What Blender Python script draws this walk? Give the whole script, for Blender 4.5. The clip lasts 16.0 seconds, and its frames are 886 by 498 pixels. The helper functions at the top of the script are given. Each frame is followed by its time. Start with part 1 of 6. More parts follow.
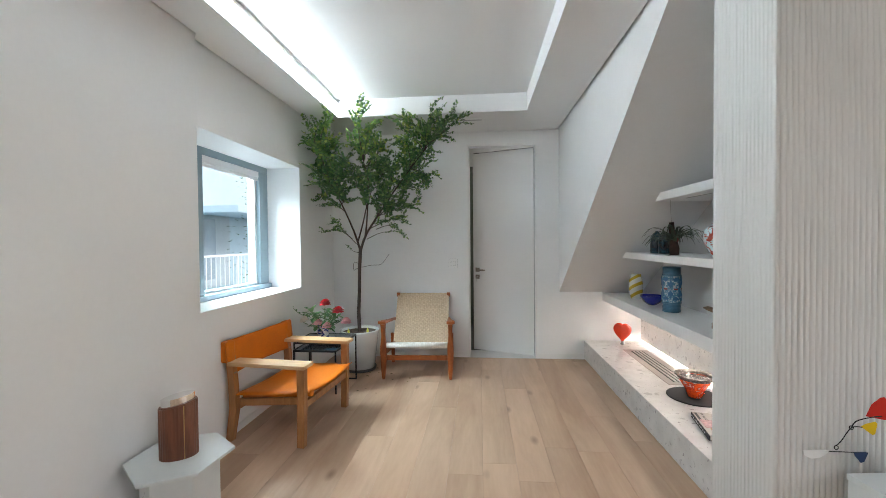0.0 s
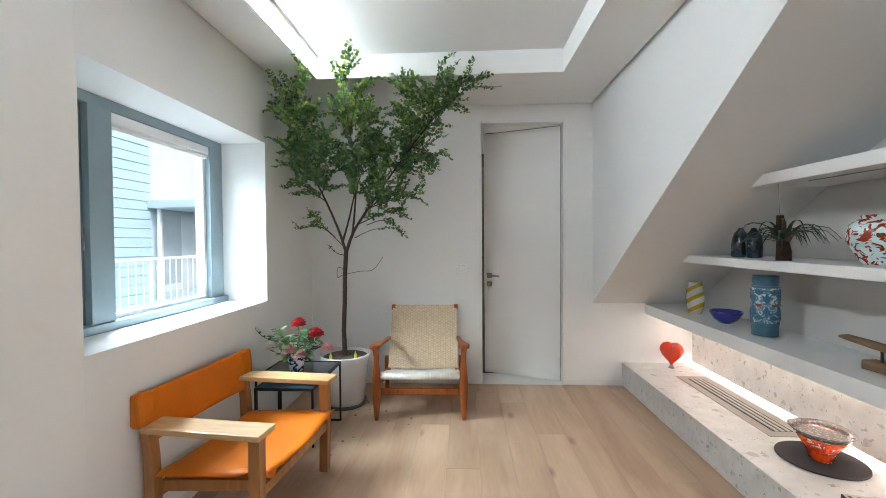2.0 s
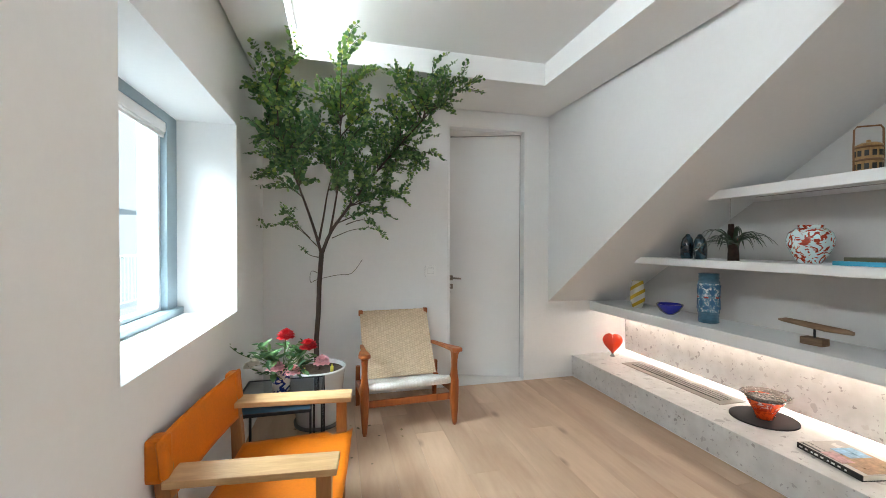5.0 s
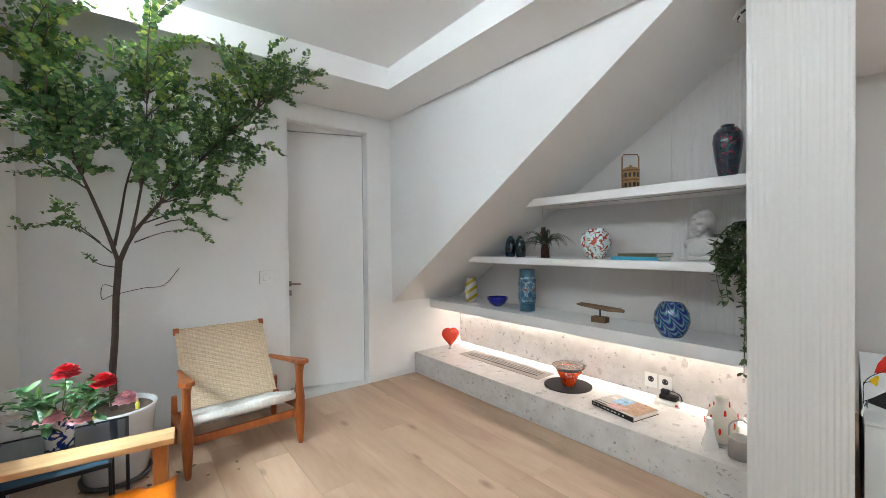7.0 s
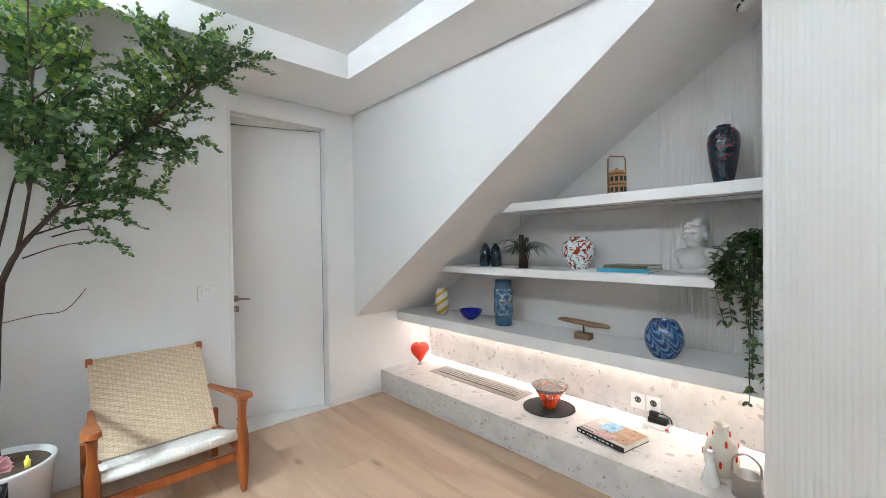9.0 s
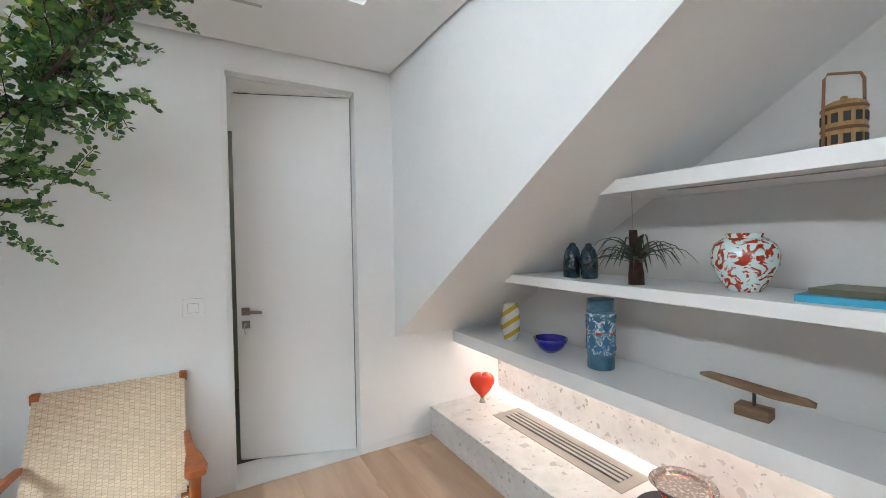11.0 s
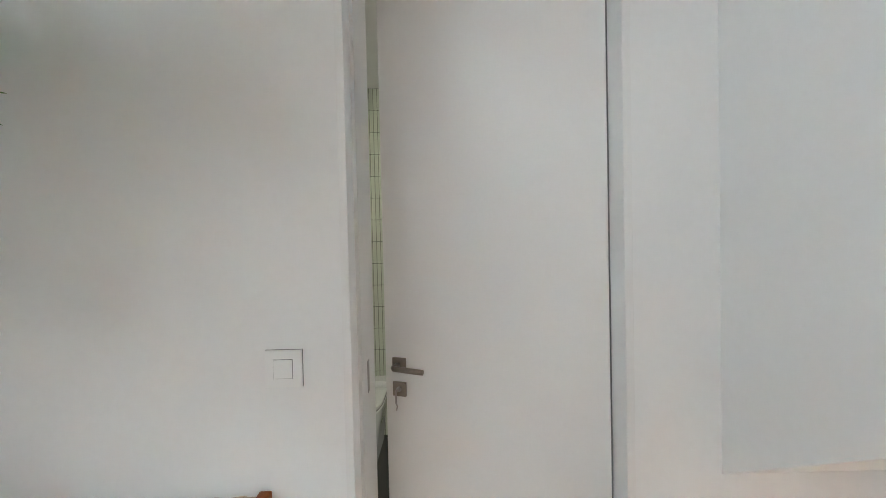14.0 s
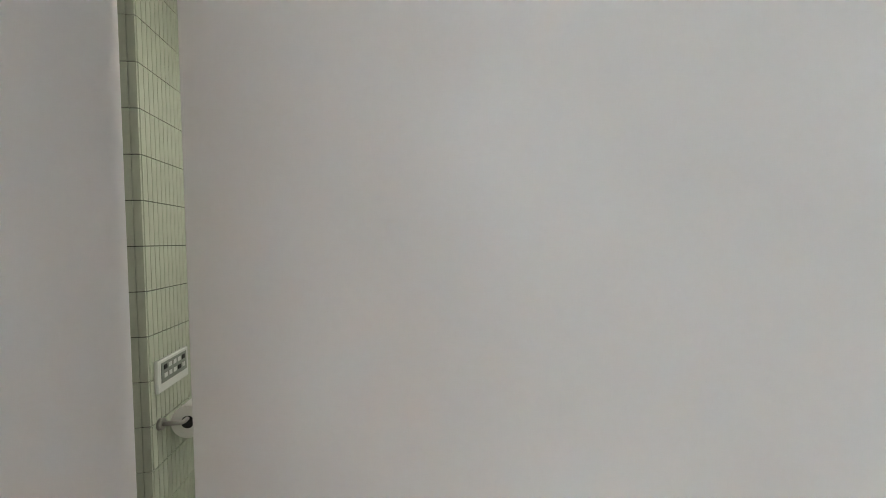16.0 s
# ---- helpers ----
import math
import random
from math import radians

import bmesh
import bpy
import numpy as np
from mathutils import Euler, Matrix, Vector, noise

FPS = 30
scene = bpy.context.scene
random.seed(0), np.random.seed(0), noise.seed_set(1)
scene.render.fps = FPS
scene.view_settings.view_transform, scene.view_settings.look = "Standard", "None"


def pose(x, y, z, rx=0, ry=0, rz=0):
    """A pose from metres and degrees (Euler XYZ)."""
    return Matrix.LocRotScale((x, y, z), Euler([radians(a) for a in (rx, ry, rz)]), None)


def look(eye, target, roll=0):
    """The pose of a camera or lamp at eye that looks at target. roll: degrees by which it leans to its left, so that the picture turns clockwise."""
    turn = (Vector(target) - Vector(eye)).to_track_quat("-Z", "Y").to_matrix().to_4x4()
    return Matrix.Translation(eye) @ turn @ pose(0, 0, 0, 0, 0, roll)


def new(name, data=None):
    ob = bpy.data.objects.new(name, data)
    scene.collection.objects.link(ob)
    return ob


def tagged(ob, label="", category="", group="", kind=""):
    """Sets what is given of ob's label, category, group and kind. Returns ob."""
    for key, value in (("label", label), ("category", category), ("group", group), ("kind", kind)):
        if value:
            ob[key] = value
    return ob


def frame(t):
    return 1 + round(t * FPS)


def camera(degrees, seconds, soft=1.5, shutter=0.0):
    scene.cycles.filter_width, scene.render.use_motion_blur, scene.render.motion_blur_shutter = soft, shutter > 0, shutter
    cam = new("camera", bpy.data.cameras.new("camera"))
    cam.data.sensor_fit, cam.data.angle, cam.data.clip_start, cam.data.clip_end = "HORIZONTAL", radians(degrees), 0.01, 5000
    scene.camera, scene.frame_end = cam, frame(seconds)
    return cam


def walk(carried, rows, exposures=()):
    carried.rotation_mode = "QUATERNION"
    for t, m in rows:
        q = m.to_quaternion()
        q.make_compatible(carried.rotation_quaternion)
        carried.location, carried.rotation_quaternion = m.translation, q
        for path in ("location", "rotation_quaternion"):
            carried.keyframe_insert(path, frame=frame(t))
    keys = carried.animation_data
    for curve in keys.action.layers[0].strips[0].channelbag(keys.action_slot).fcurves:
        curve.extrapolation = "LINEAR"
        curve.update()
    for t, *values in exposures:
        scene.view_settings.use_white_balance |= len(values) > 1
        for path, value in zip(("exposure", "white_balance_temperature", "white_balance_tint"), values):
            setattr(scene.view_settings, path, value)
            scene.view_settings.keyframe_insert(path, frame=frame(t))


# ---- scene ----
cam = camera(95.7, 16.0, soft=0.65)
PATH = [
    (0, (2.299, 1.039, 1.334), (2.118, 3.031, 1.294), -0.5),
    (0.5, (2.288, 1.252, 1.292), (2.118, 3.244, 1.254), -0.7),
    (1, (2.267, 1.524, 1.305), (2.116, 3.518, 1.265), -0.6),
    (1.5, (2.183, 1.728, 1.31), (2.041, 3.723, 1.267), -0.4),
    (2, (2.021, 1.906, 1.336), (1.917, 3.903, 1.292), -0.4),
    (2.5, (1.892, 2.056, 1.321), (1.848, 4.056, 1.28), -0.3),
    (3, (1.75, 2.188, 1.324), (1.798, 4.187, 1.279), -0.2),
    (5.5, (1.147, 2.036, 1.318), (1.828, 3.917, 1.3), -0.2),
    (6, (1.14, 2.085, 1.338), (2.036, 3.873, 1.311), -0.6),
    (6.5, (1.122, 2.117, 1.33), (2.215, 3.792, 1.31), -0.6),
    (7, (1.118, 2.135, 1.33), (2.352, 3.709, 1.307), -0.6),
    (7.5, (1.126, 2.168, 1.329), (2.444, 3.671, 1.308), -0.8),
    (8, (1.129, 2.234, 1.345), (2.499, 3.691, 1.328), -0.8),
    (10.5, (1.92, 2.82, 1.446), (3.083, 4.447, 1.401), -0.9),
    (11, (2.094, 3.032, 1.429), (3.093, 4.764, 1.382), -0.9),
    (11.5, (2.227, 3.222, 1.43), (2.971, 5.077, 1.377), -1.0),
    (12, (2.268, 3.465, 1.425), (2.764, 5.402, 1.374), -0.9),
    (12.5, (2.307, 3.698, 1.417), (2.594, 5.677, 1.366), -0.9),
    (13, (2.402, 3.97, 1.416), (2.494, 5.968, 1.366), -1.0),
    (13.5, (2.459, 4.238, 1.42), (2.455, 6.238, 1.365), -1.4),
    (14, (2.43, 4.528, 1.412), (2.440, 6.528, 1.370), -1.3),
    (14.5, (2.425, 4.79, 1.413), (2.449, 6.790, 1.369), -1.2),
    (15, (2.478, 5.08, 1.413), (2.506, 7.080, 1.369), -1.25),
    (15.5, (2.43, 5.305, 1.413), (2.611, 7.297, 1.368), -1.3),
    (16, (2.425, 5.5, 1.413), (2.717, 7.479, 1.368), -1.3),
]
walk(cam, [(t, look(eye, target, roll)) for t, eye, target, roll in PATH],
     [(0, 1.16, 6400, 9), (1.5, 1.26, 6500, 10), (3, 1.30, 6700, 10), (6, 1.30, 6650, 10), (8, 1.46, 6450, 11), (11, 1.58, 6400, 11), (13, 1.58, 6500, 11),
      (14, 1.54, 6650, 11), (16, 1.50, 6600, 11)])

# ---- world and light ----
world = bpy.data.worlds.new("overcast_sky")
scene.world = world
world.use_nodes = True
_wn = world.node_tree.nodes
_sky = _wn.new("ShaderNodeTexSky")
_sky.sky_type = "NISHITA"
_sky.sun_disc = False
_sky.sun_elevation = radians(48)
_sky.sun_rotation = radians(114)
_sky.air_density, _sky.dust_density = 1.0, 3.0
world.node_tree.links.new(_sky.outputs[0], _wn["Background"].inputs[0])
_wn["Background"].inputs[1].default_value = 0.15
sun = new("sun", bpy.data.lights.new("sun", "SUN"))
sun.data.energy, sun.data.angle, sun.data.color = 0.8, radians(12), (1.0, 0.97, 0.92)
sun.matrix_world = look((5, 2, 7), (-4, 6, 0))


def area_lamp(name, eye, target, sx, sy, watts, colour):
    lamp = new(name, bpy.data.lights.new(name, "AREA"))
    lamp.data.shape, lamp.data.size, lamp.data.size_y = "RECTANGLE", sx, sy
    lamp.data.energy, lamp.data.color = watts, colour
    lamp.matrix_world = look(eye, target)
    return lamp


# sky light falling steeply into the window
area_lamp("window_light", (-0.75, 4.20, 2.95), (1.7, 4.20, 0.55), 2.6, 1.0, 180, (0.74, 0.91, 1.0))
# fill light added at an unseen opening of the side space
area_lamp("side_fill_light", (5.46, -0.15, 1.65), (1.0, 0.9, 1.2), 2.9, 1.2, 7, (0.90, 0.97, 1.0))

# ---- materials ----


def mat(name, colour, rough=0.5, metal=0.0, vary=0.06, scale=6.0, grain=60.0, bump=0.0, bump_scale=80.0, spec=0.5, coat=0.0,
        emit=0.0, emit_colour=None, alpha=1.0, transmission=0.0, ior=1.45):
    m = bpy.data.materials.new(name)
    m.use_nodes = True
    nt = m.node_tree
    b = nt.nodes["Principled BSDF"]
    b.inputs["Base Color"].default_value = (*colour, 1)
    b.inputs["Roughness"].default_value = rough
    b.inputs["Metallic"].default_value = metal
    b.inputs["Specular IOR Level"].default_value = spec
    b.inputs["Coat Weight"].default_value = coat
    b.inputs["Transmission Weight"].default_value = transmission
    b.inputs["IOR"].default_value = ior
    if emit:
        b.inputs["Emission Color"].default_value = (*(emit_colour or colour), 1)
        b.inputs["Emission Strength"].default_value = emit
    if vary:
        tc = nt.nodes.new("ShaderNodeTexCoord")
        n1 = nt.nodes.new("ShaderNodeTexNoise")
        n1.inputs["Scale"].default_value, n1.inputs["Detail"].default_value = scale, 4
        n2 = nt.nodes.new("ShaderNodeTexNoise")
        n2.inputs["Scale"].default_value, n2.inputs["Detail"].default_value = grain, 3
        add = nt.nodes.new("ShaderNodeMath")
        add.operation = "MULTIPLY_ADD"
        add.inputs[1].default_value = 0.4
        nt.links.new(tc.outputs["Object"], n1.inputs["Vector"])
        nt.links.new(tc.outputs["Object"], n2.inputs["Vector"])
        nt.links.new(n2.outputs["Fac"], add.inputs[0])
        nt.links.new(n1.outputs["Fac"], add.inputs[2])
        ramp = nt.nodes.new("ShaderNodeValToRGB")
        ramp.color_ramp.elements[0].position, ramp.color_ramp.elements[1].position = 0.45, 0.95
        ramp.color_ramp.elements[0].color = (*[max(0, c * (1 - vary)) for c in colour], 1)
        ramp.color_ramp.elements[1].color = (*[min(1, c * (1 + vary)) for c in colour], 1)
        nt.links.new(add.outputs[0], ramp.inputs[0])
        nt.links.new(ramp.outputs[0], b.inputs["Base Color"])
        rr = nt.nodes.new("ShaderNodeMapRange")
        rr.inputs["To Min"].default_value, rr.inputs["To Max"].default_value = max(0.02, rough - 0.08), min(1, rough + 0.08)
        nt.links.new(n1.outputs["Fac"], rr.inputs["Value"])
        nt.links.new(rr.outputs[0], b.inputs["Roughness"])
    if bump:
        tc2 = nt.nodes.new("ShaderNodeTexCoord")
        nb = nt.nodes.new("ShaderNodeTexNoise")
        nb.inputs["Scale"].default_value, nb.inputs["Detail"].default_value = bump_scale, 4
        bp = nt.nodes.new("ShaderNodeBump")
        bp.inputs["Strength"].default_value, bp.inputs["Distance"].default_value = bump, 0.004
        nt.links.new(tc2.outputs["Object"], nb.inputs["Vector"])
        nt.links.new(nb.outputs["Fac"], bp.inputs["Height"])
        nt.links.new(bp.outputs[0], b.inputs["Normal"])
    return m


def wood(name, dark, light, rough=0.45, stretch=(8, 8, 0.8), knots=0.0, coat=0.0, per_object=0.0, fine=0.35):
    """Wood whose grain runs along the local axis with the smallest stretch."""
    m = bpy.data.materials.new(name)
    m.use_nodes = True
    nt = m.node_tree
    b = nt.nodes["Principled BSDF"]
    b.inputs["Roughness"].default_value, b.inputs["Coat Weight"].default_value = rough, coat
    tc = nt.nodes.new("ShaderNodeTexCoord")
    info = nt.nodes.new("ShaderNodeObjectInfo")
    off = nt.nodes.new("ShaderNodeVectorMath")
    off.operation = "SCALE"
    off.inputs[0].default_value = (13.0, 7.0, 29.0)
    nt.links.new(info.outputs["Random"], off.inputs["Scale"])
    mp = nt.nodes.new("ShaderNodeMapping")
    mp.inputs["Scale"].default_value = stretch
    nt.links.new(tc.outputs["Object"], mp.inputs["Vector"])
    nt.links.new(off.outputs[0], mp.inputs["Location"])
    n1 = nt.nodes.new("ShaderNodeTexNoise")
    n1.inputs["Scale"].default_value, n1.inputs["Detail"].default_value, n1.inputs["Distortion"].default_value = 1.6, 6, 0.7
    n2 = nt.nodes.new("ShaderNodeTexNoise")
    n2.inputs["Scale"].default_value, n2.inputs["Detail"].default_value = 14, 5
    nt.links.new(mp.outputs[0], n1.inputs["Vector"])
    nt.links.new(mp.outputs[0], n2.inputs["Vector"])
    mix = nt.nodes.new("ShaderNodeMath")
    mix.operation = "MULTIPLY_ADD"
    mix.inputs[1].default_value = fine
    nt.links.new(n2.outputs["Fac"], mix.inputs[0])
    nt.links.new(n1.outputs["Fac"], mix.inputs[2])
    ramp = nt.nodes.new("ShaderNodeValToRGB")
    ramp.color_ramp.elements[0].position, ramp.color_ramp.elements[1].position = 0.42, 0.95
    ramp.color_ramp.elements[0].color, ramp.color_ramp.elements[1].color = (*dark, 1), (*light, 1)
    nt.links.new(mix.outputs[0], ramp.inputs[0])
    out = ramp.outputs[0]
    if per_object:
        hsv = nt.nodes.new("ShaderNodeHueSaturation")
        mr = nt.nodes.new("ShaderNodeMapRange")
        mr.inputs["To Min"].default_value, mr.inputs["To Max"].default_value = 1 - per_object, 1 + per_object
        nt.links.new(info.outputs["Random"], mr.inputs["Value"])
        nt.links.new(mr.outputs[0], hsv.inputs["Value"])
        nt.links.new(out, hsv.inputs["Color"])
        out = hsv.outputs[0]
    if knots:
        vo = nt.nodes.new("ShaderNodeTexVoronoi")
        vo.inputs["Scale"].default_value = 1.0
        km = nt.nodes.new("ShaderNodeMapping")
        km.inputs["Scale"].default_value = (3.2, 1.5, 3.0)
        nt.links.new(tc.outputs["Object"], km.inputs["Vector"])
        nt.links.new(off.outputs[0], km.inputs["Location"])
        nt.links.new(km.outputs[0], vo.inputs["Vector"])
        kr = nt.nodes.new("ShaderNodeValToRGB")
        kr.color_ramp.elements[0].position, kr.color_ramp.elements[1].position = 0.02, 0.11
        kr.color_ramp.elements[0].color, kr.color_ramp.elements[1].color = (knots, knots, knots, 1), (0, 0, 0, 1)
        nt.links.new(vo.outputs["Distance"], kr.inputs[0])
        mx = nt.nodes.new("ShaderNodeMix")
        mx.data_type = "RGBA"
        mx.inputs["B"].default_value = (dark[0] * 0.35, dark[1] * 0.3, dark[2] * 0.26, 1)
        nt.links.new(kr.outputs[0], mx.inputs["Factor"])
        nt.links.new(out, mx.inputs["A"])
        out = mx.outputs["Result"]
    nt.links.new(out, b.inputs["Base Color"])
    bp = nt.nodes.new("ShaderNodeBump")
    bp.inputs["Strength"].default_value, bp.inputs["Distance"].default_value = 0.12, 0.003
    nt.links.new(n2.outputs["Fac"], bp.inputs["Height"])
    nt.links.new(bp.outputs[0], b.inputs["Normal"])
    return m


def bands(name, base, other, kind="WAVE", scale=8.0, distortion=4.0, lo=0.45, hi=0.55, rough=0.25, coat=0.5, turn=(0, 0, 0), third=None, detail=2.0, transmission=0.0):
    """A glazed surface with a flowing painted or blown pattern of two or three colours."""
    m = mat(name, base, rough, vary=0, coat=coat, transmission=transmission)
    nt = m.node_tree
    b = nt.nodes["Principled BSDF"]
    tc = nt.nodes.new("ShaderNodeTexCoord")
    mp = nt.nodes.new("ShaderNodeMapping")
    mp.inputs["Rotation"].default_value = [radians(a) for a in turn]
    nt.links.new(tc.outputs["Object"], mp.inputs["Vector"])
    if kind == "WAVE":
        tex = nt.nodes.new("ShaderNodeTexWave")
        tex.bands_direction = "Z"
        tex.inputs["Distortion"].default_value, tex.inputs["Detail"].default_value = distortion, detail
        tex.inputs["Scale"].default_value = scale
        out = tex.outputs["Fac"]
    else:
        tex = nt.nodes.new("ShaderNodeTexNoise")
        tex.inputs["Distortion"].default_value, tex.inputs["Detail"].default_value = distortion, detail
        tex.inputs["Scale"].default_value = scale
        out = tex.outputs["Fac"]
    nt.links.new(mp.outputs[0], tex.inputs["Vector"])
    ramp = nt.nodes.new("ShaderNodeValToRGB")
    ramp.color_ramp.elements[0].position, ramp.color_ramp.elements[1].position = lo, hi
    ramp.color_ramp.elements[0].color, ramp.color_ramp.elements[1].color = (*base, 1), (*other, 1)
    if third:
        e = ramp.color_ramp.elements.new(min(1, hi + 0.08))
        e.color = (*third, 1)
    nt.links.new(out, ramp.inputs[0])
    nt.links.new(ramp.outputs[0], b.inputs["Base Color"])
    return m


def terrazzo(name):
    m = bpy.data.materials.new(name)
    m.use_nodes = True
    nt = m.node_tree
    b = nt.nodes["Principled BSDF"]
    b.inputs["Roughness"].default_value = 0.35
    tc = nt.nodes.new("ShaderNodeTexCoord")
    base = nt.nodes.new("ShaderNodeTexNoise")
    base.inputs["Scale"].default_value, base.inputs["Detail"].default_value = 9, 6
    nt.links.new(tc.outputs["Object"], base.inputs["Vector"])
    ramp = nt.nodes.new("ShaderNodeValToRGB")
    ramp.color_ramp.elements[0].position, ramp.color_ramp.elements[1].position = 0.3, 0.7
    ramp.color_ramp.elements[0].color, ramp.color_ramp.elements[1].color = (0.56, 0.54, 0.52, 1), (0.69, 0.67, 0.65, 1)
    nt.links.new(base.outputs["Fac"], ramp.inputs[0])
    out = ramp.outputs[0]
    warp = nt.nodes.new("ShaderNodeTexNoise")
    warp.inputs["Scale"].default_value, warp.inputs["Detail"].default_value = 30, 3
    nt.links.new(tc.outputs["Object"], warp.inputs["Vector"])
    vm = nt.nodes.new("ShaderNodeVectorMath")
    vm.operation = "MULTIPLY_ADD"
    vm.inputs[1].default_value = (0.06, 0.06, 0.06)
    nt.links.new(warp.outputs["Color"], vm.inputs[0])
    nt.links.new(tc.outputs["Object"], vm.inputs[2])
    for scale, cut, amount in ((13.0, 0.17, 0.5), (24.0, 0.18, 0.7), (48.0, 0.17, 0.6)):
        vo = nt.nodes.new("ShaderNodeTexVoronoi")
        vo.inputs["Scale"].default_value = scale
        nt.links.new(vm.outputs[0], vo.inputs["Vector"])
        sep = nt.nodes.new("ShaderNodeSeparateColor")
        nt.links.new(vo.outputs["Color"], sep.inputs[0])
        size = nt.nodes.new("ShaderNodeMath")
        size.operation = "MULTIPLY"
        size.inputs[1].default_value = cut * 2
        nt.links.new(sep.outputs[0], size.inputs[0])
        less = nt.nodes.new("ShaderNodeMath")
        less.operation = "LESS_THAN"
        nt.links.new(vo.outputs["Distance"], less.inputs[0])
        nt.links.new(size.outputs[0], less.inputs[1])
        pick = nt.nodes.new("ShaderNodeMath")
        pick.operation = "GREATER_THAN"
        pick.inputs[1].default_value = 0.45
        nt.links.new(sep.outputs[1], pick.inputs[0])
        both = nt.nodes.new("ShaderNodeMath")
        both.operation = "MULTIPLY"
        nt.links.new(less.outputs[0], both.inputs[0])
        nt.links.new(pick.outputs[0], both.inputs[1])
        amt = nt.nodes.new("ShaderNodeMath")
        amt.operation = "MULTIPLY"
        amt.inputs[1].default_value = amount
        nt.links.new(both.outputs[0], amt.inputs[0])
        chip = nt.nodes.new("ShaderNodeValToRGB")
        chip.color_ramp.elements[0].color, chip.color_ramp.elements[1].color = (0.20, 0.18, 0.17, 1), (0.62, 0.58, 0.55, 1)
        e = chip.color_ramp.elements.new(0.5)
        e.color = (0.36, 0.33, 0.32, 1)
        nt.links.new(sep.outputs[2], chip.inputs[0])
        mx = nt.nodes.new("ShaderNodeMix")
        mx.data_type = "RGBA"
        nt.links.new(amt.outputs[0], mx.inputs["Factor"])
        nt.links.new(out, mx.inputs["A"])
        nt.links.new(chip.outputs[0], mx.inputs["B"])
        out = mx.outputs["Result"]
    nt.links.new(out, b.inputs["Base Color"])
    return m


WHITE = mat("wall_paint", (0.80, 0.80, 0.795), 0.6, vary=0.025, scale=1.5, grain=40, bump=0.05, bump_scale=120, spec=0.3)
CEIL = mat("ceiling_paint", (0.82, 0.82, 0.815), 0.7, vary=0.015, scale=1.2, spec=0.2)
DOORW = mat("door_paint", (0.78, 0.775, 0.765), 0.4, vary=0.02, scale=2.0, grain=90, bump=0.02, bump_scale=60)
SHELFW = mat("shelf_lacquer", (0.80, 0.80, 0.80), 0.35, vary=0.02, scale=3)
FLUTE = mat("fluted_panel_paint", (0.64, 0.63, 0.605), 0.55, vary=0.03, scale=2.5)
OAK = wood("oak_floor", (0.46, 0.292, 0.188), (0.68, 0.480, 0.340), 0.42, (3.2, 0.45, 3.2), knots=0.6, per_object=0.10, fine=0.22)
FLUTEN = mat("niche_panel_paint", (0.60, 0.58, 0.56), 0.6, vary=0.04, scale=2.5)
UNDER = mat("floor_joint", (0.26, 0.18, 0.12), 0.8)
TERR = terrazzo("terrazzo")
FRAME = mat("window_aluminium", (0.27, 0.35, 0.39), 0.4, metal=0.2, vary=0.05)
BLACK = mat("black_matt", (0.02, 0.02, 0.02), 0.6, vary=0.2)
GLASS = mat("window_glass", (1, 1, 1), 0.0, vary=0, transmission=1.0, ior=1.1)
STEEL = mat("brushed_steel", (0.45, 0.43, 0.41), 0.35, metal=1.0, vary=0.1, grain=150)
LED = mat("led_diffuser", (1, 1, 1), 0.5, vary=0, emit=9.5, emit_colour=(0.875, 0.995, 1.07))
LEDW = mat("led_warm", (1, 1, 1), 0.5, vary=0, emit=11.5, emit_colour=(1.0, 0.87, 0.76))

# ---- mesh helpers ----


def b_box(bm, x0, y0, z0, x1, y1, z1, bevel=0.0, m=None):
    r = bmesh.ops.create_cube(bm, size=1.0)
    t = Matrix.Translation(((x0 + x1) / 2, (y0 + y1) / 2, (z0 + z1) / 2)) @ Matrix.Diagonal((abs(x1 - x0), abs(y1 - y0), abs(z1 - z0), 1))
    bmesh.ops.transform(bm, matrix=t, verts=r["verts"])
    vs = r["verts"]
    if bevel:
        es = list({e for v in vs for e in v.link_edges})
        out = bmesh.ops.bevel(bm, geom=es, offset=bevel, segments=2, affect="EDGES", profile=0.6)
        vs = list({v for f in out["faces"] for v in f.verts} | {v for v in vs if v.is_valid})
    if m is not None:
        bmesh.ops.transform(bm, matrix=m, verts=vs)
    return bm


def box(x0, y0, z0, x1, y1, z1, bevel=0.0, m=None):
    return b_box(bmesh.new(), x0, y0, z0, x1, y1, z1, bevel, m)


def prism(points, lo, hi, axis="x", bevel=0.0):
    """A flat outline drawn in the plane across the axis, pulled from lo to hi."""
    bm = bmesh.new()
    put = {"x": lambda a, b, c: (c, a, b), "y": lambda a, b, c: (a, c, b), "z": lambda a, b, c: (a, b, c)}[axis]
    one = [bm.verts.new(put(a, b, lo)) for a, b in points]
    two = [bm.verts.new(put(a, b, hi)) for a, b in points]
    bm.faces.new(one)
    bm.faces.new(two[::-1])
    n = len(points)
    for i in range(n):
        bm.faces.new((one[i], two[i], two[(i + 1) % n], one[(i + 1) % n]))
    bmesh.ops.recalc_face_normals(bm, faces=bm.faces)
    if bevel:
        bmesh.ops.bevel(bm, geom=list(bm.edges), offset=bevel, segments=2, affect="EDGES", profile=0.6)
    return bm


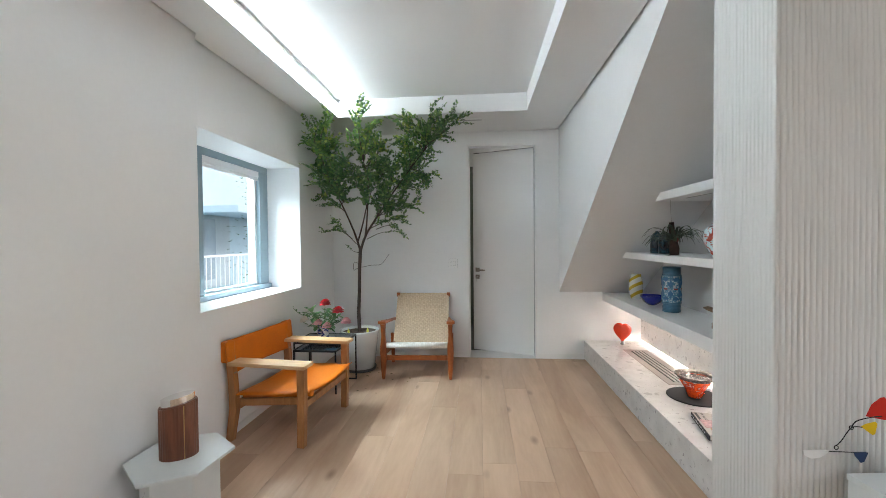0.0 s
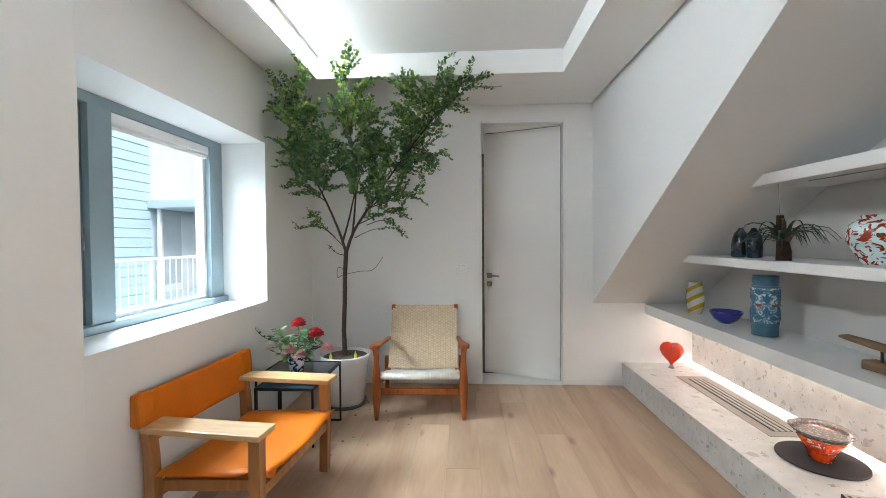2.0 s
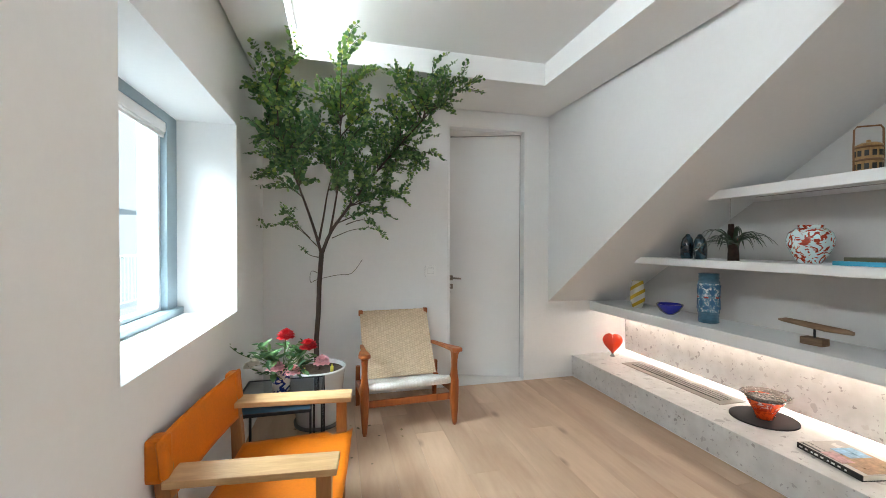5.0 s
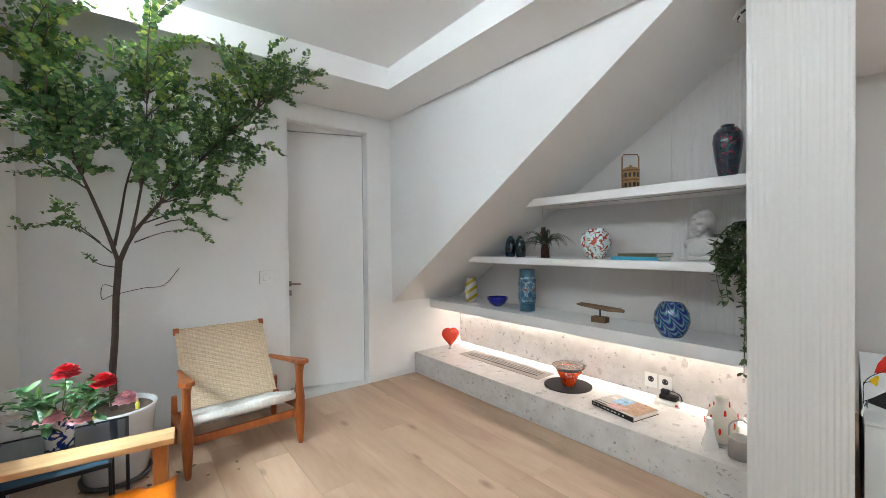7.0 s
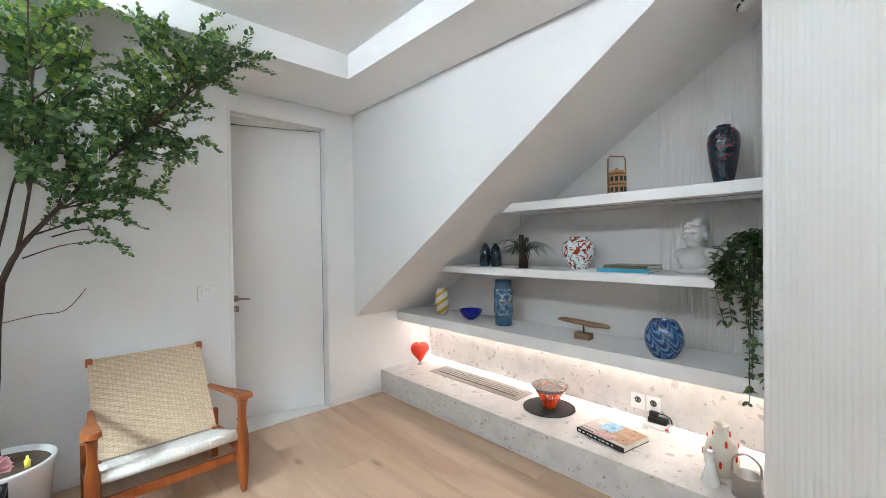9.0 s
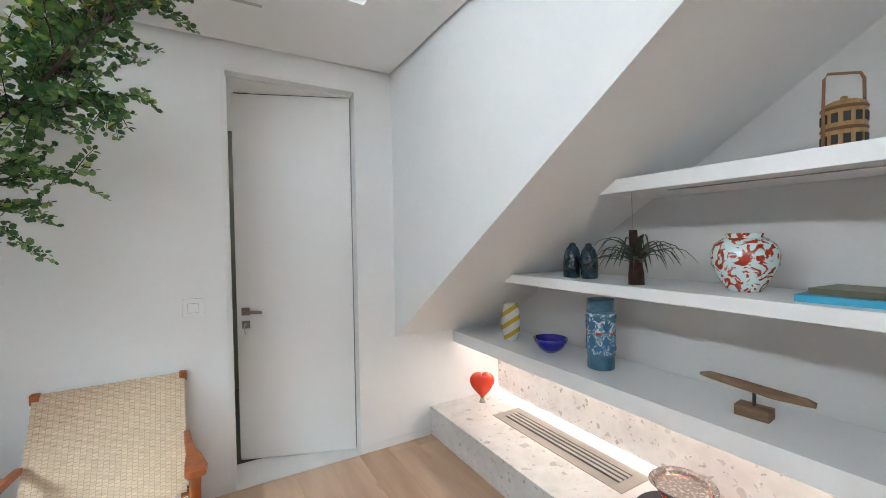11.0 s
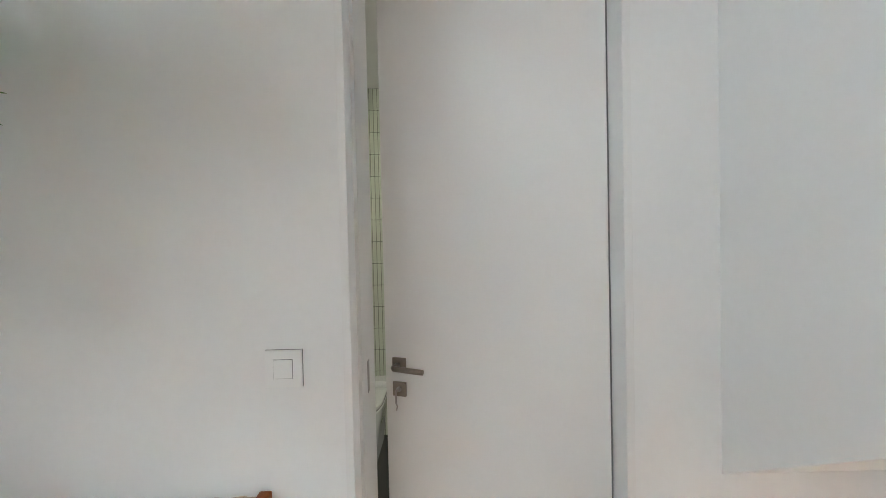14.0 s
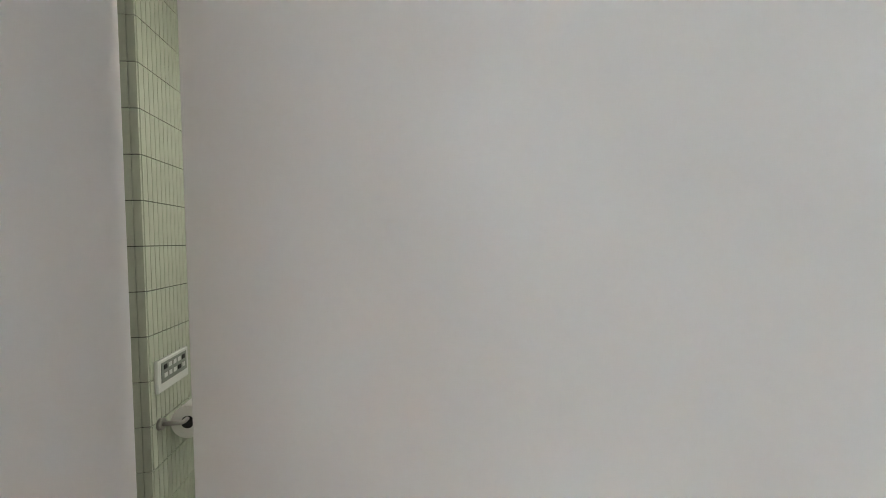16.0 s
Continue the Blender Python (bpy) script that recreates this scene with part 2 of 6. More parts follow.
def lathe(profile, segments=40, shift=(0, 0, 0), wobble=0.0):
    bm = bmesh.new()
    rings = []
    for r, z in profile:
        ring = []
        for i in range(segments):
            a = 2 * math.pi * i / segments
            rr = r * (1 + wobble * math.sin(3 * a + z * 40))
            ring.append(bm.verts.new((shift[0] + rr * math.cos(a), shift[1] + rr * math.sin(a), shift[2] + z)))
        rings.append(ring)
    for a, b in zip(rings, rings[1:]):
        for i in range(segments):
            j = (i + 1) % segments
            bm.faces.new((a[i], a[j], b[j], b[i]))
    bm.faces.new(rings[0][::-1])
    bm.faces.new(rings[-1])
    for f in bm.faces:
        f.smooth = len(f.verts) == 4
    return bm


def tube(bm, points, radii, sides=8):
    """A bent tapered rod through the points, added to bm."""
    pts = [Vector(p) for p in points]
    if not hasattr(radii, "__len__"):
        radii = [radii] * len(pts)
    rings = []
    up = Vector((0.31, 0.17, 0.93))
    for i, p in enumerate(pts):
        d = (pts[min(i + 1, len(pts) - 1)] - pts[max(i - 1, 0)]).normalized()
        s = d.cross(up)
        if s.length < 1e-3:
            s = d.cross(Vector((1, 0, 0)))
        s.normalize()
        u = s.cross(d)
        rings.append([bm.verts.new(p + radii[i] * (math.cos(2 * math.pi * k / sides) * s + math.sin(2 * math.pi * k / sides) * u)) for k in range(sides)])
    for a, b in zip(rings, rings[1:]):
        for k in range(sides):
            f = bm.faces.new((a[k], a[(k + 1) % sides], b[(k + 1) % sides], b[k]))
            f.smooth = True
    bm.faces.new(rings[0])
    bm.faces.new(rings[-1][::-1])
    return bm


def rod(points, radii, sides=8):
    bm = tube(bmesh.new(), points, radii, sides)
    bmesh.ops.recalc_face_normals(bm, faces=bm.faces)
    return bm


def mesh_object(name, bm, material):
    me = bpy.data.meshes.new(name)
    bm.to_mesh(me)
    bm.free()
    for one in material if isinstance(material, (list, tuple)) else (material,):
        me.materials.append(one)
    return new(name, me)


def part(name, bm, material, parent, label=""):
    ob = mesh_object(name, bm, material)
    ob.parent = parent
    return tagged(ob, label)


def thing(name, m, label, category, group=""):
    ob = new(name)
    ob.matrix_world = m
    ob.empty_display_size = 0.05
    return tagged(ob, label, category, group)


def solid(name, bm, material, label, category, group="", m=None):
    ob = mesh_object(name, bm, material)
    if m is not None:
        ob.matrix_world = m
    return tagged(ob, label, category, group)


def structure(name, bm, material, label="", category=""):
    return tagged(mesh_object(name, bm, material), label, category, kind="structure")


def smooth(ob, angle=40):
    for p in ob.data.polygons:
        p.use_smooth = True
    ob.data.set_sharp_from_angle(angle=radians(angle))
    return ob

# ---- the room ----
LX, PX, BY, RX, CZ = 0.590, 0.642, 5.61, 3.186, 2.56      # left wall, near left wall, back wall, stair wall, ceiling
NX, FX = 4.08, 5.50                                       # niche back, far wall of the side space
DX0, DX1, DZ, BT = 2.181, 2.925, 2.40, 5.908               # doorway and the back wall far face
WY0, WY1, WZ0, WZ1 = 3.335, 4.745, 0.905, 2.045           # window opening

floor = structure("floor", box(0.3, -2.6, -0.12, 5.6, 5.62, -0.016), UNDER, "pale oak plank floor", "floor")

bm = bmesh.new()
b_box(bm, 0.06, 3.28, 0, LX, WY0, 2.9)
b_box(bm, 0.06, WY1, 0, LX, BT, 2.9)
b_box(bm, 0.06, WY0, 0, LX, WY1, WZ0)
b_box(bm, 0.06, WY0, WZ1, LX, WY1, 2.9)
structure("wall_west", bm, WHITE, "white plastered wall with a deep window reveal", "wall")
structure("wall_west_near", box(0.06, -2.6, 0, PX, 3.28, 2.9, 0.003), WHITE, "white plastered wall standing slightly proud", "wall")
bm = bmesh.new()
b_box(bm, LX, BY, 0, DX0, BT, 2.9)
b_box(bm, DX0, BY, DZ, DX1, BT, 2.9)
b_box(bm, DX1, BY, 0, NX + 0.1, BT, 2.9)
structure("wall_north", bm, WHITE, "white plastered wall with a tall doorway", "wall")
s = 0.655
structure("wall_stair", prism([(BY, 0.755), (2.685, 0.755 + s * (BY - 2.685)), (2.685, 2.9), (BY, 2.9)], RX, NX, "x"), WHITE,
          "white wall with the sloped underside of a stair", "wall")
structure("wall_niche", box(NX, 2.52, 0, NX + 0.1, BY, 2.9), WHITE, "white back wall of the shelf niche", "wall")
structure("pillar", box(3.205, 2.495, 0, NX + 0.1, 2.685, 2.9), WHITE, "white pillar clad in fluted panels", "pillar")
SLANT = 6.5                                               # the side wall leaves the pillar at this angle
structure("wall_side", box(0.017, 0.004, 0, 2.36, 0.13, 2.9, 0, pose(3.205, 2.37, 0, 0, 0, SLANT)), WHITE, "wall clad in fluted panels", "wall")
# opening added out of view, only to let fill light in
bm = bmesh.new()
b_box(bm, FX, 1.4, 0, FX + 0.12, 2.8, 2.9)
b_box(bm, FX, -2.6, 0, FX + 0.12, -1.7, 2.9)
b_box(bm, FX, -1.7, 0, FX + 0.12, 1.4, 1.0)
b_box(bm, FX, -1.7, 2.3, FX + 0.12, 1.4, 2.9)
structure("wall_east", bm, WHITE, "white wall with an added, unseen light opening", "wall")
structure("wall_south", box(0.06, -2.72, 0, FX + 0.12, -2.6, 2.9), WHITE, "plain white wall", "wall")

TX0, TX1, TY0, TY1, TZ = 0.915, 2.755, -1.6, 4.905, 2.73
bm = bmesh.new()
b_box(bm, LX + 0.014, 3.28, CZ, TX0, BY - 0.014, TZ)
b_box(bm, PX + 0.014, -2.6, CZ, TX0, 3.28, TZ)
b_box(bm, TX0, TY1, CZ, TX1, BY - 0.014, TZ)
b_box(bm, TX1, 2.36, CZ, RX - 0.014, BY - 0.014, TZ)
b_box(bm, TX1, -2.6, CZ, FX, 2.36, TZ)
b_box(bm, RX + 0.03, 2.36, CZ, FX, 2.70, TZ)
b_box(bm, TX0, -2.6, CZ, TX1, TY0, TZ)
b_box(bm, 0.06, -2.6, TZ, FX, BT, 2.9)
structure("ceiling", bm, CEIL, "white ceiling with a raised tray", "ceiling")
# LED profile along the tray's west side
cove = thing("cove_light", pose(TX0, 0, 0), "long linear LED light set in the ceiling tray", "light")
part("diffuser", box(0.008, TY0 + 0.02, CZ + 0.004, 0.012, TY1 - 0.006, CZ + 0.118, 0.001), LED, cove, "glowing white diffuser")
part("backing", box(0.0005, TY0 + 0.015, CZ + 0.002, 0.008, TY1 - 0.004, CZ + 0.122), SHELFW, cove)
part("profile", box(0.0005, TY0 + 0.01, CZ + 0.124, 0.016, TY1 - 0.004, CZ + 0.130, 0.001), STEEL, cove, "thin metal profile above the diffuser")


def fluted(name, x0, y0, x1, y1, z0, z1, pitch, depth, label, material):
    """A run of half-round vertical ribs from one plan point to the other; they bulge to the right of the run."""
    bm = bmesh.new()
    a, b = Vector((x0, y0)), Vector((x1, y1))
    d = (b - a).normalized()
    nrm = Vector((d.y, -d.x))
    n = round((b - a).length / pitch)
    cols = []
    for i in range(n):
        for k in range(6):
            u = k / 6
            h = depth * math.sqrt(max(0, 1 - (2 * u - 1) ** 2))
            p = a + d * (b - a).length * (i + u) / n + nrm * h
            cols.append(p)
    cols.append(b)
    lo = [bm.verts.new((p.x, p.y, z0)) for p in cols]
    hi = [bm.verts.new((p.x, p.y, z1)) for p in cols]
    for i in range(len(cols) - 1):
        f = bm.faces.new((lo[i], lo[i + 1], hi[i + 1], hi[i]))
        f.smooth = True
    return structure(name, bm, material, label, "wall panel")


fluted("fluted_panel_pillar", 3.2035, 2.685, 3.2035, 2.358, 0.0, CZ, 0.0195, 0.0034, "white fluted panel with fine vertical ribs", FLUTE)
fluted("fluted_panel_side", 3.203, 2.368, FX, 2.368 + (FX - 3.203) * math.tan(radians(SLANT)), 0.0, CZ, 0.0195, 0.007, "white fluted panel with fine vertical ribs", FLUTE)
structure("niche_lining", box(NX - 0.010, 3.34, 0.66, NX - 0.0005, BY, 2.7), FLUTEN, "smooth warm white panel behind the shelves", "wall panel")
fluted("fluted_panel_niche", NX - 0.006, 3.34, NX - 0.006, 2.686, 0.66, 2.7, 0.0195, 0.0036, "warm grey fluted panel behind the shelves", FLUTEN)

# ---- built-in bench, shelves, door, window ----
PX0, PZ = 3.452, 0.214
structure("plinth", box(PX0, 2.686, 0.012, NX, BY, PZ, 0.003), TERR, "grey speckled terrazzo bench along the niche", "bench")
structure("plinth_base", box(PX0 + 0.012, 2.686, 0.0, NX, BY, 0.012), SHELFW, "white recessed base of the bench", "bench")
structure("terrazzo_panel", box(NX - 0.030, 2.686, PZ + 0.022, NX - 0.012, BY - 0.035, 0.658), TERR, "grey speckled terrazzo wall panel", "wall panel")
SX0 = 3.653


def shelf(z0, z1, label):
    """A wall shelf whose end is cut by the sloped soffit."""
    def cut(z):
        return min(BY, BY - (z - 0.755) / 0.655) - 0.001
    return solid("wall_shelf", prism([(2.686, z0), (cut(z0), z0), (cut(z1), z1), (2.686, z1)], SX0, NX - 0.011, "x", 0.002), SHELFW, label, "shelf", "niche shelves")


shelf(0.660, 0.745, "thick white lacquered shelf above the terrazzo bench")
shelf(1.160, 1.213, "white lacquered shelf under the sloped soffit")
shelf(1.624, 1.684, "short white lacquered shelf under the sloped soffit")
wire = solid("cable", rod([(SX0 + 0.10, 4.02, 1.6215), (SX0 + 0.13, 3.4, 1.6215), (SX0 + 0.11, 2.70, 1.6215)], 0.0022, 6), STEEL, "thin grey cable clipped under the upper shelf", "cable")
strip = thing("bench_light", pose(NX, 4.14, PZ), "warm LED strip in the gap below the terrazzo panel", "light")
part("diffuser", box(-0.010, -1.45, 0.004, -0.004, 1.46, 0.018), LEDW, strip, "glowing warm diffuser")
part("profile", box(-0.004, -1.452, 0.0, -0.0005, 1.462, 0.021), STEEL, strip)
strip2 = thing("under_shelf_light", pose(NX - 0.14, 4.15, 0.652), "warm LED strip under the lowest shelf", "light")
part("diffuser", box(-0.011, -1.45, -0.006, 0.011, 1.45, 0.0), LEDW, strip2, "glowing warm diffuser")
part("profile", box(-0.014, -1.452, 0.0, 0.014, 1.452, 0.008), STEEL, strip2)

grille = thing("floor_vent", pose(3.855, 4.735, PZ), "long metal air vent set in the bench", "vent")
part("frame", box(-0.115, -0.50, 0.0, 0.115, 0.50, 0.004, 0.001), mat("vent_metal", (0.36, 0.325, 0.29), 0.4, metal=0.6, vary=0.1), grille)
for dx in (-0.050, -0.017, 0.017, 0.050):
    part("slot", box(dx - 0.005, -0.44, 0.004, dx + 0.005, 0.44, 0.0055), BLACK, grille, "dark slot")
for dx in (-0.0335, 0.0, 0.0335):
    part("bar", box(dx - 0.010, -0.44, 0.004, dx + 0.010, 0.44, 0.008, 0.001), STEEL, grille)

# doorway lining, threshold, door leaf
LIN = 0.010
bm = bmesh.new()
b_box(bm, DX0, 5.69, 0, DX0 + LIN, BT, DZ - LIN)
b_box(bm, DX0, 5.69, DZ - LIN, DX1, BT, DZ)
b_box(bm, DX1 - LIN, 5.745, 0, DX1, BT, DZ - LIN)
structure("door_frame", bm, DOORW, "white door lining", "door frame")
bm = bmesh.new()
b_box(bm, DX0 - 0.022, BY - 0.004, 0, DX0, BY - 0.0005, DZ + 0.022, 0.001)
b_box(bm, DX1, BY - 0.004, 0, DX1 + 0.022, BY - 0.0005, DZ + 0.022, 0.001)
b_box(bm, DX0, BY - 0.004, DZ, DX1, BY - 0.0005, DZ + 0.022, 0.001)
structure("door_trim", bm, DOORW, "thin white trim round the doorway", "trim")
structure("threshold", box(DX0, BY - 0.002, -0.05, DX1, BT, 0.003), mat("threshold_stone", (0.75, 0.74, 0.72), 0.4), "white stone threshold", "threshold")
strike = solid("strike_plate", box(DX0 + LIN, 5.775, 0.94, DX0 + LIN + 0.002, 5.80, 1.04, 0.0008), STEEL, "narrow steel strike plate on the door lining", "strike plate")

door = structure("door_1", box(-0.737, 0.0, 0.008, 0.0, 0.042, DZ - 0.014, 0.002), DOORW, "tall white flush door standing ajar", "door")
door.matrix_world = pose(2.917, 5.692, 0, 0, 0, -20.0)
BLKPL = mat("shadow_gap", (0.22, 0.22, 0.22), 0.8, vary=0)
BRONZE = mat("worn_nickel", (0.30, 0.255, 0.22), 0.35, metal=0.9, vary=0.15, grain=120)
h = part("door_handle", box(-0.707, -0.009, 0.957, -0.657, 0.0, 1.007, 0.002), BRONZE, door, "worn nickel lever on a square rose")
part("lever", rod([(-0.685, -0.008, 0.982), (-0.685, -0.045, 0.982), (-0.680, -0.052, 0.982), (-0.60, -0.054, 0.980), (-0.572, -0.054, 0.979)], [0.009, 0.009, 0.0095, 0.0095, 0.009], 10), BRONZE, h)
lock = part("lock_plate", box(-0.707, -0.009, 0.872, -0.657, 0.0, 0.922, 0.002), BRONZE, door)
part("cylinder", rod([(-0.682, -0.008, 0.898), (-0.682, -0.014, 0.898)], 0.009, 14), STEEL, lock)
key = bmesh.new()
b_box(key, -0.6835, -0.035, 0.893, -0.6805, -0.013, 0.902)
b_box(key, -0.6835, -0.040, 0.858, -0.6805, -0.030, 0.902, 0.001)
tube(key, [(-0.682, -0.036, 0.860), (-0.680, -0.030, 0.845), (-0.682, -0.034, 0.832)], 0.0025, 6)
part("key", key, STEEL, lock)
# dark strips added in place of the shade in the leaf's gaps
part("gap_shade", box(-0.726, 0.004, DZ - 0.0135, -0.004, 0.012, DZ - 0.006), BLACK, door, "dark strip standing in for the shade of the door gap")
part("gap_shade", box(0.0005, 0.010, 0.01, 0.0060, 0.016, DZ - 0.014), BLKPL, door, "dark strip standing in for the shade of the door gap")
for z in (0.3, 1.2, 2.1):
    part("hinge", box(-0.004, 0.043, z - 0.05, 0.012, 0.052, z + 0.05, 0.001), STEEL, door)

sw = thing("light_switch", pose(1.999, BY, 1.077), "square white light switch on the wall", "switch")
SWM = mat("switch_plastic", (0.82, 0.82, 0.81), 0.3, vary=0.01)
part("plate", box(-0.05, -0.011, -0.05, 0.05, -0.002, 0.05, 0.002), SWM, sw)
# grey backing and gap stand in for shadow lines round plate and rocker
part("backing", box(-0.0506, -0.003, -0.0506, 0.0506, 0.0, 0.0506), BLKPL, sw)
part("gap", box(-0.0262, -0.0114, -0.0262, 0.0262, -0.011, 0.0262), BLKPL, sw)
part("rocker", box(-0.025, -0.014, -0.025, 0.025, -0.0114, 0.025, 0.001), SWM, sw)
part("rocker_mark", box(-0.012, -0.0152, -0.002, 0.002, -0.014, 0.012, 0.0005), SWM, sw)
sw2 = thing("light_switch", pose(FX, 2.345, 1.08, 0, 0, -90), "square white light switch on the far wall", "switch")
part("plate", box(-0.045, -0.011, -0.045, 0.045, -0.002, 0.045, 0.002), SWM, sw2)
# grey edge past the plate again drawn for its shadow line
part("backing", box(-0.0456, -0.003, -0.0456, 0.0456, 0.0, 0.0456), BLKPL, sw2)
part("rocker", box(-0.027, -0.013, -0.027, 0.027, -0.011, 0.027, 0.001), SWM, sw2)

# skirting
structure("baseboard", box(LX, BY - 0.004, 0.0, DX0 - 0.022, BY - 0.0005, 0.055, 0.001), DOORW, "flush white skirting", "skirting")
structure("baseboard_2", box(DX1 + 0.022, BY - 0.004, 0.0, PX0, BY - 0.0005, 0.055, 0.001), DOORW, "flush white skirting", "skirting")
structure("baseboard_3", box(LX + 0.0005, 3.281, 0.0, LX + 0.004, BY - 0.005, 0.055, 0.001), DOORW, "flush white skirting", "skirting")

# window
win = structure("window_1", box(0.20, WY0, WZ0, 0.30, WY1, WZ0 + 0.04), FRAME, "grey aluminium window with a rolled-up blind", "window")
for nm, a in (("top_rail", (0.17, WY0, WZ1 - 0.055, 0.268, WY1, WZ1)), ("jamb", (0.17, 4.605, WZ0 + 0.04, 0.268, WY1, WZ1 - 0.055)),
              ("jamb", (0.17, WY0, WZ0 + 0.04, 0.268, WY0 + 0.06, WZ1 - 0.055)), ("mullion", (0.16, 3.695, WZ0 + 0.04, 0.276, 3.825, WZ1 - 0.055))):
    part(nm, box(*a, 0.003), FRAME, win)
PALEF = mat("white_aluminium", (0.78, 0.82, 0.84), 0.4, vary=0.03)
sash = part("sash", box(0.18, 3.826, WZ0 + 0.042, 0.235, 4.604, WZ0 + 0.062, 0.003), PALEF, win, "white aluminium sash")
part("sash_rail", box(0.18, 3.826, WZ1 - 0.080, 0.235, 4.604, WZ1 - 0.057, 0.003), PALEF, sash)
part("sash_stile", box(0.18, 4.575, WZ0 + 0.063, 0.235, 4.604, WZ1 - 0.081, 0.003), PALEF, sash)
p = part("pane", box(0.205, 3.827, WZ0 + 0.063, 0.213, 4.574, WZ1 - 0.081), GLASS, sash, "clear glass pane")
p.visible_shadow = False
# the reveal's deep shade is put into this sash's dark colour
vent = part("vent_sash", box(0.17, WY0 + 0.061, WZ0 + 0.042, 0.245, 3.694, WZ1 - 0.057, 0.004), mat("shaded_aluminium", (0.11, 0.15, 0.18), 0.4, metal=0.3, vary=0.06), win, "narrow grey opening sash, darkened for the shade of the reveal")
part("window_handle", rod([(0.245, 3.655, 1.42), (0.272, 3.655, 1.42), (0.276, 3.655, 1.40), (0.276, 3.655, 1.30)], 0.008, 8), vent.data.materials[0], vent)
blind = thing("roller_blind", pose(0.252, 4.215, 1.930), "white roller blind rolled up at the window head", "blind")
part("cassette", box(-0.012, -0.385, 0.004, 0.014, 0.385, 0.058, 0.006), SHELFW, blind)
part("roll", rod([(0, -0.380, 0.0), (0, 0.380, 0.0)], 0.010, 16), mat("blind_cloth", (0.72, 0.73, 0.73), 0.8), blind)
part("bottom_bar", box(-0.006, -0.380, -0.026, 0.006, 0.380, -0.009, 0.003), SHELFW, blind)

# ceiling hatch, smoke detector
hatch = thing("ceiling_vent", pose(2.19, 5.135, CZ), "flush white linear air vent in the ceiling", "vent")
part("frame", box(-0.16, -0.07, -0.006, 0.16, 0.07, 0.0, 0.002), CEIL, hatch)
part("slot", box(-0.14, -0.012, -0.0075, 0.14, 0.012, -0.006), mat("vent_slot", (0.45, 0.45, 0.45), 0.7), hatch)
det = thing("smoke_detector", pose(3.746, 2.842, 0.755 + 0.655 * (BY - 2.842), -33.2, 0, 0), "round white smoke detector on the soffit", "smoke detector")
part("base", lathe([(0.05, -0.012), (0.05, 0.0)], 28), SWM, det)
part("head", lathe([(0.018, -0.045), (0.034, -0.042), (0.042, -0.03), (0.044, -0.012)], 28), SWM, det)
for i in range(8):
    part("slot", box(-0.012, 0.0395, -0.029, 0.012, 0.0445, -0.019, 0.001, pose(0, 0, 0, 0, 0, 45 * i)), BLACK, det, "dark sensor slot")

# ---- bathroom beyond the door ----
TILE = mat("green_grey_tile", (0.56, 0.60, 0.50), 0.18, vary=0.05, scale=4, coat=0.3)
GROUT = mat("grout", (0.09, 0.10, 0.08), 0.85)
BX, BYN = 1.615, 7.40
structure("wall_bath_north", box(0.9, BYN, 0, 3.6, BYN + 0.1, 2.7), GROUT, "bathroom wall of narrow upright grey-green tiles", "wall")
structure("wall_bath_west", box(0.9, 7.0, 0, BX, BYN, 2.7), GROUT, "bathroom wall of narrow upright grey-green tiles", "wall")
structure("wall_bath_far_west", box(0.78, BT, 0, 0.9, BYN + 0.1, 2.7), WHITE, "plain bathroom wall", "wall")
structure("wall_bath_east", box(3.5, BT, 0, 3.6, BYN, 2.7), WHITE, "plain bathroom wall", "wall")
structure("ceiling_bath", box(0.78, BT, 2.502, 3.6, BYN + 0.1, 2.7), CEIL, "white bathroom ceiling", "ceiling")
structure("floor_bath", box(0.78, BT, -0.06, 3.6, BYN, 0.0), mat("dark_floor_tile", (0.05, 0.05, 0.045), 0.4), "dark tiled bathroom floor", "floor")
lamp_b = thing("ceiling_light", pose(2.75, 6.85, 2.502), "small round ceiling light in the bathroom", "light")
part("housing", lathe([(0.07, -0.02), (0.075, 0.0)], 24), SWM, lamp_b)
part("lens", lathe([(0.05, -0.024), (0.055, -0.0205)], 24), mat("lamp_lens", (1, 1, 0.92), 0.5, vary=0, emit=170, emit_colour=(1, 0.96, 0.84)), lamp_b, "glowing lens")

SANI = mat("sanitary_ware", (0.80, 0.82, 0.80), 0.12, vary=0.01, coat=0.5)
wc = thing("toilet", pose(1.86, 7.05, 0), "white ceramic toilet with a closed lid", "toilet")


def oval(w, d, back, n=26):
    pts = []
    for i in range(n + 1):
        a = math.pi + math.pi * i / n
        pts.append((w * math.cos(a), d * math.sin(a)))
    return pts + [(w, back), (-w, back)]


bm = bmesh.new()
prof = [(0.13, 0.20, 0.0), (0.14, 0.22, 0.12), (0.16, 0.25, 0.26), (0.185, 0.29, 0.38)]
rings = [[bm.verts.new((x, y, z)) for x, y in oval(w, d, 0.34)] for w, d, z in prof]
for a, b in zip(rings, rings[1:]):
    for i in range(len(a)):
        bm.faces.new((a[i], a[(i + 1) % len(a)], b[(i + 1) % len(a)], b[i]))
bm.faces.new(rings[0][::-1])
bm.faces.new(rings[-1])
smooth(part("bowl", bm, SANI, wc))
part("seat", prism(oval(0.19, 0.30, 0.20), 0.383, 0.400, "z", 0.005), SANI, wc)
part("lid", prism(oval(0.188, 0.295, 0.20), 0.403, 0.424, "z", 0.007), SANI, wc)
part("seam", prism(oval(0.186, 0.293, 0.198), 0.400, 0.403, "z"), BLACK, wc)
part("tank", box(-0.19, 0.19, 0.38, 0.19, 0.34, 0.46, 0.02), SANI, wc)

